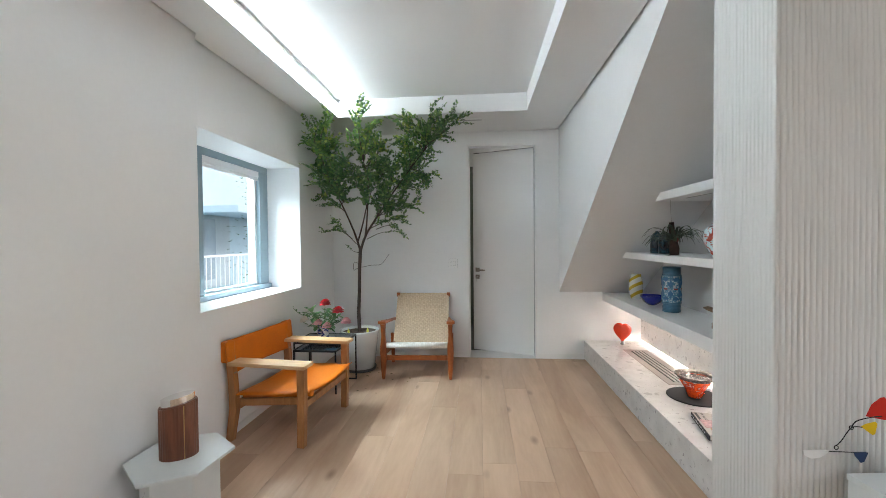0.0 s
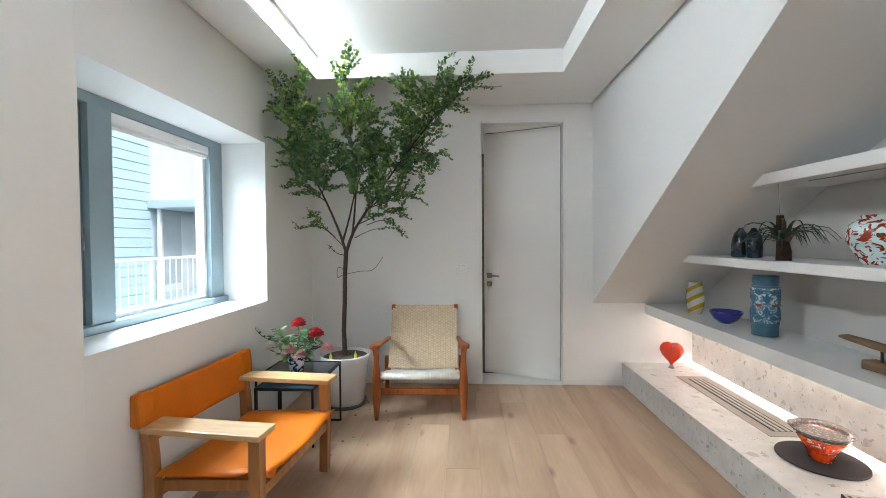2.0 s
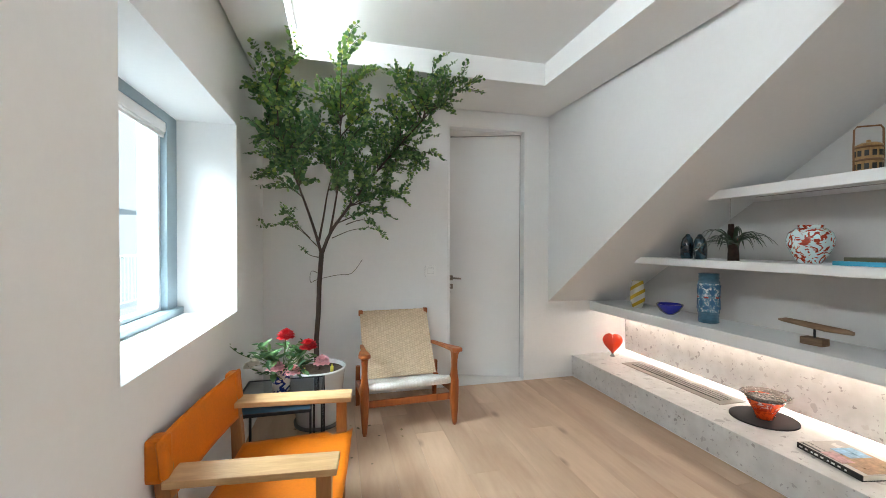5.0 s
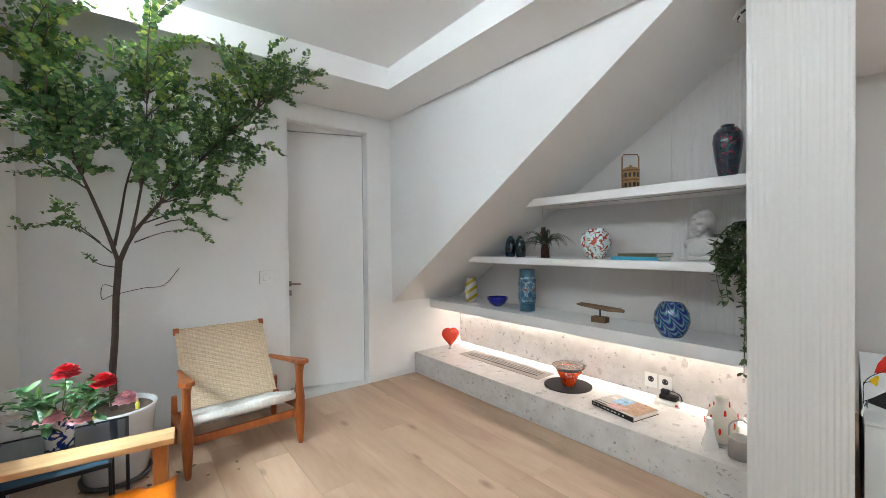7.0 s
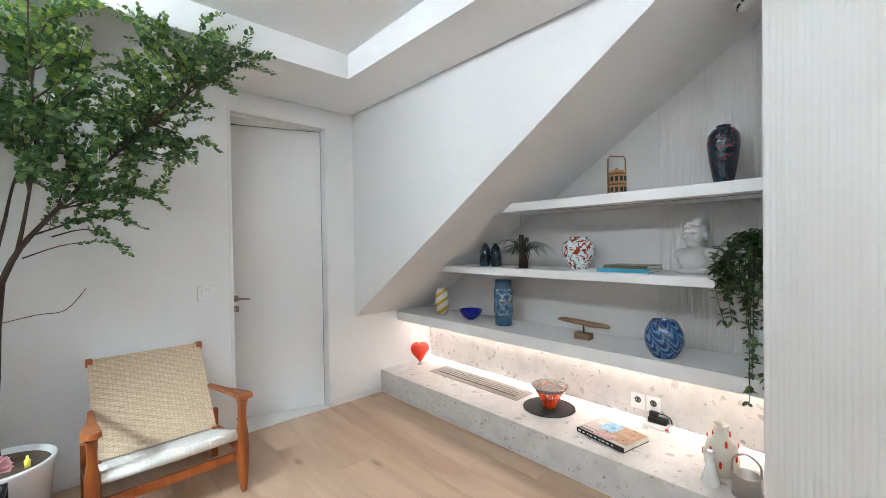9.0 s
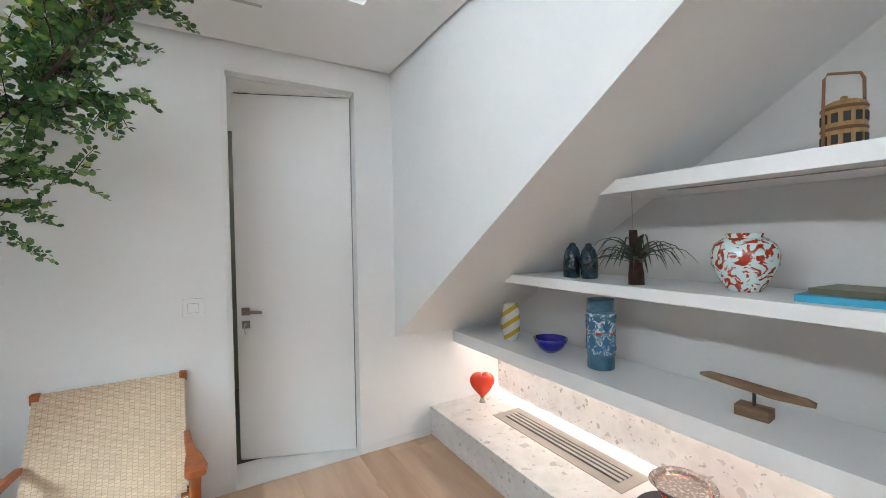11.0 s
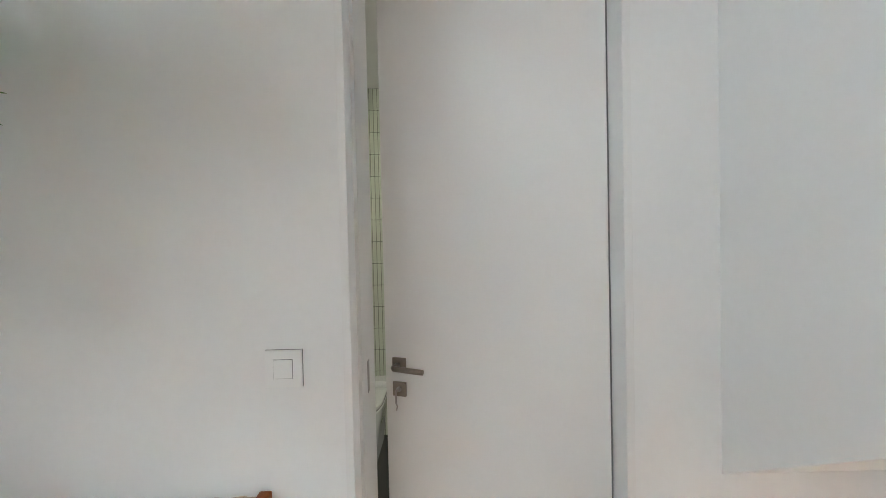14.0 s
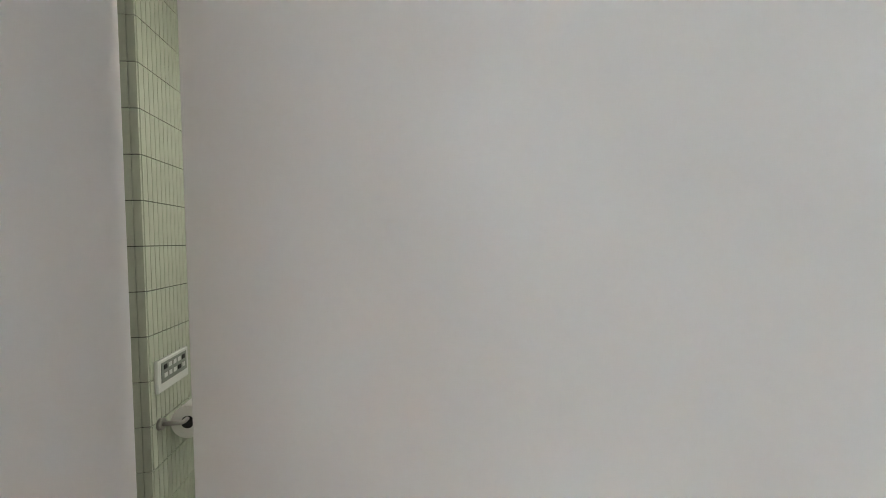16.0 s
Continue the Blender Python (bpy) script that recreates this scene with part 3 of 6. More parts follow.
panel = thing("toilet_control_panel", pose(BX + 0.010, 7.122, 0.955, 0, 0, 90) @ Matrix.Diagonal((1.45, 1, 1.15, 1)), "white wall remote of a toilet with grey buttons", "control panel")
part("casing", box(-0.075, -0.014, -0.05, 0.075, 0.0, 0.05, 0.004), SANI, panel)
part("keypad", box(-0.062, -0.016, -0.022, 0.062, -0.014, 0.04, 0.001), mat("keypad_grey", (0.25, 0.28, 0.25), 0.5), panel)
for i in range(5):
    for j in range(2):
        part("button", box(-0.052 + i * 0.022, -0.0185, 0.018 - j * 0.026, -0.038 + i * 0.022, -0.016, 0.032 - j * 0.026, 0.001), SANI if (i + j) % 4 else BLACK, panel)
tp = thing("toilet_paper_holder", pose(BX + 0.010, 7.070, 0.785, 0, 0, 90) @ Matrix.Diagonal((1.15, 1.1, 1.15, 1)), "chrome holder with a white toilet roll", "toilet paper")
part("mount", rod([(-0.03, 0, 0), (-0.03, -0.012, 0)], 0.018, 16), STEEL, tp)
part("arm", rod([(-0.03, -0.010, 0), (-0.03, -0.065, 0), (-0.02, -0.07, 0), (0.11, -0.07, 0)], 0.007, 10), STEEL, tp)
part("roll", rod([(0.0, -0.07, -0.012), (0.10, -0.07, -0.012)], 0.052, 28), mat("paper", (0.82, 0.82, 0.78), 0.9, vary=0.03, bump=0.1), tp)
part("core", rod([(-0.002, -0.07, -0.012), (0.0, -0.07, -0.012)], 0.02, 16), BLACK, tp)

# ---- outdoors beyond the window ----
SIDING = mat("pale_siding", (0.34, 0.49, 0.55), 0.6, vary=0.06)
PALE = mat("pale_render", (0.44, 0.55, 0.60), 0.7, vary=0.05)
structure("ground", box(-40, -30, -3.2, 0.0, 40, -3.0), mat("ground_concrete", (0.35, 0.35, 0.34), 0.85, vary=0.15), "pale concrete ground outside", "ground")
house = thing("neighbour_house", pose(-4.6, 7.0, -3.0), "pale house with horizontal siding and a canopy", "house")
part("wall", box(-3.0, -7, 0, 0.0, 10, 9.0), PALE, house)
for i in range(26):
    part("siding_board", box(0.0, -6.8, 3.1 + i * 0.19, 0.03 + 0.008 * (i % 2), 3.05, 3.275 + i * 0.19, 0.004), SIDING, house)
part("canopy", box(0.0, 2.95, 5.05, 1.3, 7.0, 5.22, 0.02), PALE, house, "white flat canopy")
d2 = part("porch_door", box(0.0, 3.25, 3.2, 0.06, 4.5, 5.04, 0.01), mat("porch_grey", (0.40, 0.45, 0.48), 0.4), house)
part("door_pane", box(0.06, 3.35, 3.4, 0.066, 3.9, 4.95), mat("porch_glass", (0.3, 0.36, 0.4), 0.1), d2)
part("porch_post", box(0.1, 3.12, 3.1, 0.16, 3.18, 5.05, 0.005), SHELFW, house)
part("balcony_slab", box(0.04, -6.5, 2.9, 1.9, 6.5, 3.1), PALE, house)
fence = thing("balcony_railing", pose(-2.75, 7.0, 0.1), "white metal balcony railing with thin bars", "railing")
RAIL = mat("white_rail", (0.75, 0.78, 0.80), 0.4, vary=0.03)
part("top_rail", box(-0.025, -5.5, 0.96, 0.025, 4.5, 1.0, 0.005), RAIL, fence)
part("bottom_rail", box(-0.02, -5.5, 0.08, 0.02, 4.5, 0.11, 0.004), RAIL, fence)
for z in (0.32, 0.54, 0.76):
    part("cross_bar", box(-0.006, -5.5, z, 0.006, 0.0, z + 0.012), RAIL, fence)
post = box(-0.02, -0.02, 0.0, 0.02, 0.02, 0.96)
first = part("post", post, RAIL, fence)
bar = part("bar", box(-0.007, -0.007, 0.11, 0.007, 0.007, 0.96), RAIL, fence)
first.location.y, bar.location.y = -5.4, -5.25
for i in range(1, 72):
    o = (first if i % 9 == 0 else bar).copy()
    scene.collection.objects.link(o)
    o.location.y = -5.4 + i * 0.137


def leaf_faces(bm, at, d, up, size, round_=0.7, mi=0):
    """One small folded leaf that grows from at along d."""
    d = d.normalized()
    s = d.cross(up)
    if s.length < 1e-3:
        s = d.cross(Vector((1, 0, 0)))
    s.normalize()
    n = s.cross(d)
    w = size * round_ * 0.5
    base = bm.verts.new(at)
    mid = bm.verts.new(at + d * size * 0.55 - n * size * 0.06)
    tip = bm.verts.new(at + d * size)
    l1, l2 = bm.verts.new(at + d * size * 0.3 + s * w * 0.85 + n * size * 0.08), bm.verts.new(at + d * size * 0.72 + s * w * 0.82 + n * size * 0.06)
    r1, r2 = bm.verts.new(at + d * size * 0.3 - s * w * 0.85 + n * size * 0.08), bm.verts.new(at + d * size * 0.72 - s * w * 0.82 + n * size * 0.06)
    for vs in ((base, mid, l2, l1), (mid, tip, l2), (base, r1, r2, mid), (mid, r2, tip)):
        f = bm.faces.new(vs)
        f.material_index = mi


def foliage(name, dark, light, trans=0.25):
    m = bpy.data.materials.new(name)
    m.use_nodes = True
    nt = m.node_tree
    b = nt.nodes["Principled BSDF"]
    b.inputs["Roughness"].default_value = 0.45
    geo = nt.nodes.new("ShaderNodeNewGeometry")
    ramp = nt.nodes.new("ShaderNodeValToRGB")
    ramp.color_ramp.elements[0].color, ramp.color_ramp.elements[1].color = (*dark, 1), (*light, 1)
    e = ramp.color_ramp.elements.new(0.68)
    e.color = (*[0.78 * a + 0.22 * c for a, c in zip(dark, light)], 1)
    nt.links.new(geo.outputs["Random Per Island"], ramp.inputs[0])
    nt.links.new(ramp.outputs[0], b.inputs["Base Color"])
    tr = nt.nodes.new("ShaderNodeBsdfTranslucent")
    nt.links.new(ramp.outputs[0], tr.inputs["Color"])
    mix = nt.nodes.new("ShaderNodeMixShader")
    mix.inputs[0].default_value = trans
    nt.links.new(b.outputs[0], mix.inputs[1])
    nt.links.new(tr.outputs[0], mix.inputs[2])
    nt.links.new(mix.outputs[0], nt.nodes["Material Output"].inputs["Surface"])
    return m


rnd = random.Random(5)
garden = thing("garden_tree", pose(-3.7, 11.3, -3.0), "slender green tree outside the window", "tree")
BARK = mat("dark_bark", (0.048, 0.028, 0.020), 0.8, vary=0.3, scale=20, bump=0.4)
part("trunk", rod([(0, 0.6, 0), (0.05, 0.6, 2), (0.0, 0.05, 4), (0.05, 0.0, 6.2)], [0.07, 0.06, 0.045, 0.015], 8), BARK, garden)
bm = bmesh.new()
for i in range(420):
    z = rnd.uniform(2.2, 6.6)
    a, r = rnd.uniform(0, 6.28), rnd.uniform(0.05, 0.62) * (1.1 - abs(z - 4.2) / 4)
    leaf_faces(bm, Vector((r * math.cos(a), r * math.sin(a), z)), Vector((math.cos(a), math.sin(a), rnd.uniform(-0.6, 0.5))), Vector((0, 0, 1)), rnd.uniform(0.06, 0.11))
part("crown", bm, foliage("garden_leaf", (0.10, 0.17, 0.09), (0.22, 0.33, 0.18)), garden)

# ---- seating ----
TEAK = wood("oiled_teak", (0.21, 0.047, 0.008), (0.43, 0.112, 0.018), 0.46, (14, 14, 1.6))
OAKC = wood("oiled_oak", (0.42, 0.235, 0.10), (0.66, 0.43, 0.22), 0.42, (1.6, 12, 12), coat=0.15)
OAKL = wood("oiled_oak_leg", (0.26, 0.10, 0.032), (0.46, 0.215, 0.075), 0.42, (12, 12, 1.6), coat=0.15)
LEATHER = mat("orange_saddle_leather", (0.60, 0.150, 0.003), 0.5, vary=0.14, scale=5, grain=90, bump=0.12, bump_scale=220, spec=0.35)


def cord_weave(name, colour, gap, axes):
    """Paper cord in short offset strands, the gaps' shade put into their darker colour; axes: the local axes across and
    along.
    """
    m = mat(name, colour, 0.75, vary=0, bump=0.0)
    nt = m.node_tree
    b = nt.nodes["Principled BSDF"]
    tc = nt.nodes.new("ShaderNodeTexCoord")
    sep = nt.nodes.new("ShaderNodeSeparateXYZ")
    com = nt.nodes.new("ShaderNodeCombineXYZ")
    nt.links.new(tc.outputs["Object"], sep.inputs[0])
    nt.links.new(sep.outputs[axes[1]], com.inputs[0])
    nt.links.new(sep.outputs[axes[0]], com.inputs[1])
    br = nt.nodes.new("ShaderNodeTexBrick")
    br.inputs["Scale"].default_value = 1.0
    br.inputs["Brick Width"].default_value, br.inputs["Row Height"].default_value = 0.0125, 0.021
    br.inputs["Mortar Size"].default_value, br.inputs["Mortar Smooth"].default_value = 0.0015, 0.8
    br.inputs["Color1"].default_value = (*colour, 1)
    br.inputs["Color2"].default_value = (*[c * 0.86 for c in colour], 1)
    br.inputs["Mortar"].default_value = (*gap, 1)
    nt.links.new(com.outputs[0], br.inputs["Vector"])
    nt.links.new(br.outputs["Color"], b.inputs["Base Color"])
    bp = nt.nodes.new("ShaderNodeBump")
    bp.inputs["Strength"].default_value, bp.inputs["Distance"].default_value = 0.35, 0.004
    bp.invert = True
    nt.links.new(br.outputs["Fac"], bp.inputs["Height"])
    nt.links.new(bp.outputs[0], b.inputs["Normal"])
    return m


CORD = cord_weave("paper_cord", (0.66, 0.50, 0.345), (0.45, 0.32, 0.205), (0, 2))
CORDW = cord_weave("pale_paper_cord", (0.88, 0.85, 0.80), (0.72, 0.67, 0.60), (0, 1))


def woven(path, half, pitch=0.0165, thick=0.0055):
    """A woven band: path is a list of (y, z) along its length, half its half width; cords pass over and under."""
    pts = [Vector((0, a, b)) for a, b in path]
    lens = [0.0]
    for a, b in zip(pts, pts[1:]):
        lens.append(lens[-1] + (b - a).length)
    total = lens[-1]

    def at(s):
        for i in range(len(pts) - 1):
            if s <= lens[i + 1] or i == len(pts) - 2:
                k = (s - lens[i]) / (lens[i + 1] - lens[i])
                d = (pts[i + 1] - pts[i]).normalized()
                return pts[i].lerp(pts[i + 1], k), Vector((0, -d.z, d.y))
    bm = bmesh.new()
    rows, cols = int(total / pitch) * 4, int(2 * half / (pitch * 2.0)) * 4
    for side in (1, -1):
        grid = []
        for r in range(rows + 1):
            s = total * r / rows
            p, n = at(s)
            line = []
            for c in range(cols + 1):
                x = -half + 2 * half * c / cols
                over = math.cos(math.pi * (c / 4.0)) * (1 if (r // 4) % 2 else -1)
                ridge = abs(math.sin(math.pi * r / 4.0))
                hgt = thick * (0.35 + 0.65 * ridge) * (0.55 + 0.45 * over * side)
                line.append(bm.verts.new(p + Vector((x, 0, 0)) + n * side * hgt))
            grid.append(line)
        for r in range(rows):
            for c in range(cols):
                q = (grid[r][c], grid[r][c + 1], grid[r + 1][c + 1], grid[r + 1][c])
                f = bm.faces.new(q if side > 0 else q[::-1])
                f.smooth = True
    return bm


def blade(rings, x, n=16):
    """A carved leg: rings of (height, half width, half depth, shift in depth) with rounded sides."""
    bm = bmesh.new()
    loops = []
    for z, a, b, y in rings:
        loop = []
        for k in range(n):
            t = 2 * math.pi * k / n
            c, d = math.cos(t), math.sin(t)
            loop.append(bm.verts.new((x + 1.2 * a * math.copysign(abs(c) ** 0.55, c), y + b * math.copysign(abs(d) ** 0.55, d), z)))
        loops.append(loop)
    for a, b in zip(loops, loops[1:]):
        for k in range(n):
            f = bm.faces.new((a[k], a[(k + 1) % n], b[(k + 1) % n], b[k]))
            f.smooth = True
    bm.faces.new(loops[0][::-1])
    bm.faces.new(loops[-1])
    return bm


def easy_chair(m):
    """Low easy chair: teak frame, seat and back of woven paper cord. Front is -y, x across."""
    ch = thing("easy_chair", m, "low teak easy chair with woven paper cord seat and back", "chair")
    for sx in (-1, 1):
        x = sx * 0.325
        part("leg", blade([(0.0, 0.010, 0.016, 0.0), (0.02, 0.014, 0.020, 0.0), (0.09, 0.019, 0.028, 0.004), (0.17, 0.0235, 0.037, 0.010), (0.25, 0.026, 0.042, 0.014), (0.32, 0.0255, 0.040, 0.014),
                           (0.37, 0.020, 0.030, 0.010), (0.42, 0.0165, 0.024, 0.006), (0.48, 0.0165, 0.030, 0.004), (0.525, 0.019, 0.046, 0.002), (0.541, 0.022, 0.060, 0.0)], x), TEAK, ch)
        bl = prism([(0.535, 0.0), (0.568, 0.0), (0.575, 0.12), (0.555, 0.25), (0.54, 0.33), (0.50, 0.33), (0.505, 0.22), (0.525, 0.10)], x - 0.0165, x + 0.0165, "x", 0.004)
        part("leg", bl, TEAK, ch)
        part("side_rail", prism([(0.03, 0.225), (0.54, 0.165), (0.54, 0.215), (0.03, 0.285)], x - 0.0155, x + 0.0155, "x", 0.004), TEAK, ch)
        arm = prism([(sx * 0.012, -0.085), (sx * 0.036, -0.072), (sx * 0.044, -0.02), (sx * 0.030, 0.09), (sx * 0.006, 0.22), (-sx * 0.008, 0.38), (-sx * 0.016, 0.525),
                     (-sx * 0.042, 0.525), (-sx * 0.038, 0.38), (-sx * 0.030, 0.18), (-sx * 0.034, 0.05), (-sx * 0.034, -0.06), (-sx * 0.012, -0.082)], -0.0135, 0.0135, "z", 0.006)
        o = part("armrest", arm, TEAK, ch)
        o.matrix_local = pose(x, 0, 0.553, -7.0, 0, 0)
        bf = rod([(sx * 0.285, 0.36, 0.225), (sx * 0.285, 0.46, 0.36), (sx * 0.285, 0.60, 0.565), (sx * 0.285, 0.715, 0.728)], [0.004, 0.004, 0.004, 0.004], 10)
        part("back_post", bf, TEAK, ch)
        part("seat_rail", rod([(sx * 0.290, 0.02, 0.335), (sx * 0.290, 0.25, 0.275), (sx * 0.290, 0.46, 0.225)], 0.010, 10), TEAK, ch)
    for nm, y, z, r in (("front_stretcher", 0.03, 0.20, 0.0), ("back_stretcher", 0.53, 0.19, 0.0)):
        part(nm, box(-0.308, y - 0.011, z - 0.024, 0.308, y + 0.011, z + 0.024, 0.005), TEAK, ch)
    part("top_rail", rod([(-0.285, 0.715, 0.728), (0.285, 0.715, 0.728)], 0.005, 10), TEAK, ch)
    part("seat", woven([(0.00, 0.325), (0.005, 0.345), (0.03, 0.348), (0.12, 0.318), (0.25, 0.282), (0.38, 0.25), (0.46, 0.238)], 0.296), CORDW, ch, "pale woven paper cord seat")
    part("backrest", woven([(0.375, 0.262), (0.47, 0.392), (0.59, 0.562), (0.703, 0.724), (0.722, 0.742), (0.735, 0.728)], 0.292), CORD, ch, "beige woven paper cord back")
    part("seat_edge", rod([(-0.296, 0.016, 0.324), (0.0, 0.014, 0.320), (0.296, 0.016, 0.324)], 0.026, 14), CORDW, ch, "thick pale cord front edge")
    for sx in (-1, 1):
        for y, z in ((0.715, 0.728), (0.37, 0.250)):
            part("corner_cap", box(sx * 0.285 - 0.017, y - 0.02, z - 0.026, sx * 0.285 + 0.017, y + 0.022, z + 0.020, 0.005), TEAK, ch)
    return ch


easy_chair(pose(1.690, 4.852, 0, 0, 0, 2.5))


def sling(rows, thick=0.006):
    """A leather sheet through rows of points, thickened."""
    bm = bmesh.new()
    g = [[bm.verts.new(p) for p in row] for row in rows]
    for a, b in zip(g, g[1:]):
        for i in range(len(a) - 1):
            f = bm.faces.new((a[i], a[i + 1], b[i + 1], b[i]))
            f.smooth = True
    bmesh.ops.recalc_face_normals(bm, faces=bm.faces)
    bmesh.ops.solidify(bm, geom=list(bm.faces), thickness=thick)
    return bm


def saddle_chair(m):
    """Low armchair: oak frame with broad arms, leather seat and back slung between. Front is +x, y across."""
    ch = thing("lounge_chair", m, "low oak armchair with orange saddle leather seat and back", "chair")
    for sy in (-1, 1):
        y = sy * 0.325
        part("leg", prism([(0.525, 0.0), (0.572, 0.0), (0.582, 0.30), (0.582, 0.52), (0.53, 0.52), (0.53, 0.30)], y - 0.023, y + 0.023, "y", 0.003), OAKL, ch)
        part("leg", prism([(0.00, 0.0), (0.045, 0.0), (0.085, 0.22), (0.075, 0.40), (0.045, 0.64), (0.0, 0.64), (0.025, 0.40), (0.03, 0.22)], y - 0.022, y + 0.022, "y", 0.003), OAKL, ch)
        part("armrest", prism([(0.055, 0.522), (0.605, 0.522), (0.605, 0.547), (0.055, 0.547)], y - 0.062, y + 0.062, "y", 0.004), OAKC, ch, "broad pale oak armrest")
        part("side_rail", prism([(0.07, 0.225), (0.54, 0.265), (0.54, 0.315), (0.07, 0.275)], y - 0.018 - sy * 0.042, y + 0.018 - sy * 0.042, "y", 0.004), OAKL, ch)
    part("front_rail", box(0.545, -0.301, 0.245, 0.572, 0.301, 0.292, 0.004), OAKL, ch)
    part("back_rail", box(0.045, -0.301, 0.20, 0.070, 0.301, 0.245, 0.004), OAKL, ch)
    rows = []
    n = 16
    for i in range(n + 1):
        x = 0.08 + 0.53 * i / n
        line = []
        for k in range(25):
            u = -1 + 2 * k / 24
            yy = u * (0.340 if x > 0.59 or x < 0.50 else 0.301)
            z = 0.325 + 0.045 * (x / 0.6) - 0.028 * (1 - u * u) * (0.7 + 0.5 * i / n)
            if abs(u) > 0.9:
                z -= 0.012 * (abs(u) - 0.9) / 0.1
            line.append((x, yy, z))
        rows.append(line)
    part("seat", sling(rows, 0.006), LEATHER, ch, "sagging orange saddle leather seat")
    for sy in (-1, 1):
        part("seat_roll", rod([(0.10, sy * 0.278, 0.300), (0.600, sy * 0.278, 0.340)], 0.022, 14), LEATHER, ch)
        part("buckle_strap", box(0.30, sy * 0.20 - 0.015, 0.268, 0.36, sy * 0.20 + 0.015, 0.283, 0.003), LEATHER, ch)
    rows = []
    for j in range(13):
        v = j / 12
        line = []
        for k in range(29):
            u = -1 + 2 * k / 28
            edge = max(0, abs(u) - 0.93) / 0.07
            x = 0.056 - 0.012 * v - 0.034 * (1 - u * u) * (0.4 + 0.6 * v) + 0.012 * (1 - edge)
            zlo, zhi = 0.455 + 0.01 * (1 - u * u), 0.690 - 0.014 * (1 - u * u)
            zlo += 0.075 * min(1.0, max(0.0, (abs(u) - 0.80) / 0.07)) + 0.03 * max(0.0, (abs(u) - 0.95) / 0.05)
            zhi -= 0.02 * max(0.0, (abs(u) - 0.95) / 0.05)
            line.append((max(x, 0.004), u * 0.387, zlo + (zhi - zlo) * v))
        rows.append(line)
    part("backrest", sling(rows, 0.008), LEATHER, ch, "orange saddle leather back")
    for sy in (-1, 1):
        part("back_sleeve", box(-0.004, sy * 0.341 - 0.040, 0.535, 0.054, sy * 0.341 + 0.040, 0.680, 0.016), LEATHER, ch)
        part("buckle", box(0.060, sy * 0.325 - 0.012, 0.44, 0.068, sy * 0.325 + 0.012, 0.468, 0.002), BRONZE, ch)
    return ch


saddle_chair(pose(0.625, 3.910, 0, 0, 0, -5.7))

# nesting side tables
BLKM = mat("black_steel", (0.025, 0.025, 0.027), 0.45, metal=0.5, vary=0.2)
SLATE = mat("slate_blue_glass", (0.05, 0.075, 0.10), 0.08, vary=0.05, coat=0.6)
BLUE = mat("blue_glass_top", (0.10, 0.20, 0.29), 0.08, vary=0.06, coat=0.6)


def side_table(x0, y0, x1, y1, h, top, label):
    t = thing("side_table", pose(x0, y0, 0), label, "table", "nesting side tables")
    w, d = x1 - x0, y1 - y0
    r = 0.006
    part("tabletop", box(0.012, 0.012, h - 0.012, w - 0.012, d - 0.012, h - 0.003, 0.001), top, t)
    for nm, a in (("frame_bar", (0, 0, w, 2 * r)), ("frame_bar", (0, d - 2 * r, w, d)), ("frame_bar", (0, 2 * r, 2 * r, d - 2 * r)), ("frame_bar", (w - 2 * r, 2 * r, w, d - 2 * r))):
        part(nm, box(a[0], a[1], h - 0.018, a[2], a[3], h, 0.001), BLKM, t)
    for x in (0, w - 2 * r):
        for y in (0, d - 2 * r):
            part("leg", box(x, y, 0, x + 2 * r, y + 2 * r, h - 0.018, 0.001), BLKM, t)
    part("foot_bar", box(2 * r, d - 2 * r, 0.0, w - 2 * r, d, 0.012, 0.001), BLKM, t)
    return t


side_table(0.640, 4.46, 1.105, 4.82, 0.445, SLATE, "black steel side table with a dark slate glass top")
side_table(0.655, 4.42, 1.045, 4.76, 0.385, BLUE, "lower black steel side table with a blue glass top")

# hexagonal side table and canister
HEXM = mat("grey_lacquer", (0.66, 0.68, 0.67), 0.3, vary=0.03)
hx = thing("hexagonal_side_table", pose(0.862, 2.81, 0), "low pale grey lacquered side table with a faceted top", "table")
hexo = [(-0.205, -0.09), (0.0, -0.24), (0.195, -0.13), (0.215, 0.11), (0.03, 0.24), (-0.205, 0.15)]
part("tabletop", prism(hexo, 0.306, 0.320, "z", 0.003), HEXM, hx)
part("pedestal", prism([(a * 0.72, b * 0.72) for a, b in hexo], 0.0, 0.306, "z", 0.004), HEXM, hx)
WAL = wood("ribbed_walnut", (0.10, 0.03, 0.014), (0.23, 0.075, 0.034), 0.4, (10, 10, 1.5), coat=0.3)
CHROME = mat("polished_steel", (0.82, 0.81, 0.80), 0.08, metal=1.0, vary=0.0)
can = thing("canister", pose(0.862, 2.815, 0.32, 0, 0, 30), "oval ribbed walnut canister with a polished steel lid", "canister")


def oval_can(rx, ry, z0, z1, tilt, ribs=0.0, n=72):
    bm = bmesh.new()
    lo, hi = [], []
    for i in range(n):
        a = 2 * math.pi * i / n
        k = 1 + (ribs if i % 2 else -ribs)
        x, y = rx * k * math.cos(a), ry * k * math.sin(a)
        lo.append(bm.verts.new((x, y, z0 + (tilt * x if z0 > 0.1 else 0))))
        hi.append(bm.verts.new((x, y, z1 + tilt * x)))
    for i in range(n):
        bm.faces.new((lo[i], lo[(i + 1) % n], hi[(i + 1) % n], hi[i]))
    bm.faces.new(lo[::-1])
    bm.faces.new(hi)
    return bm


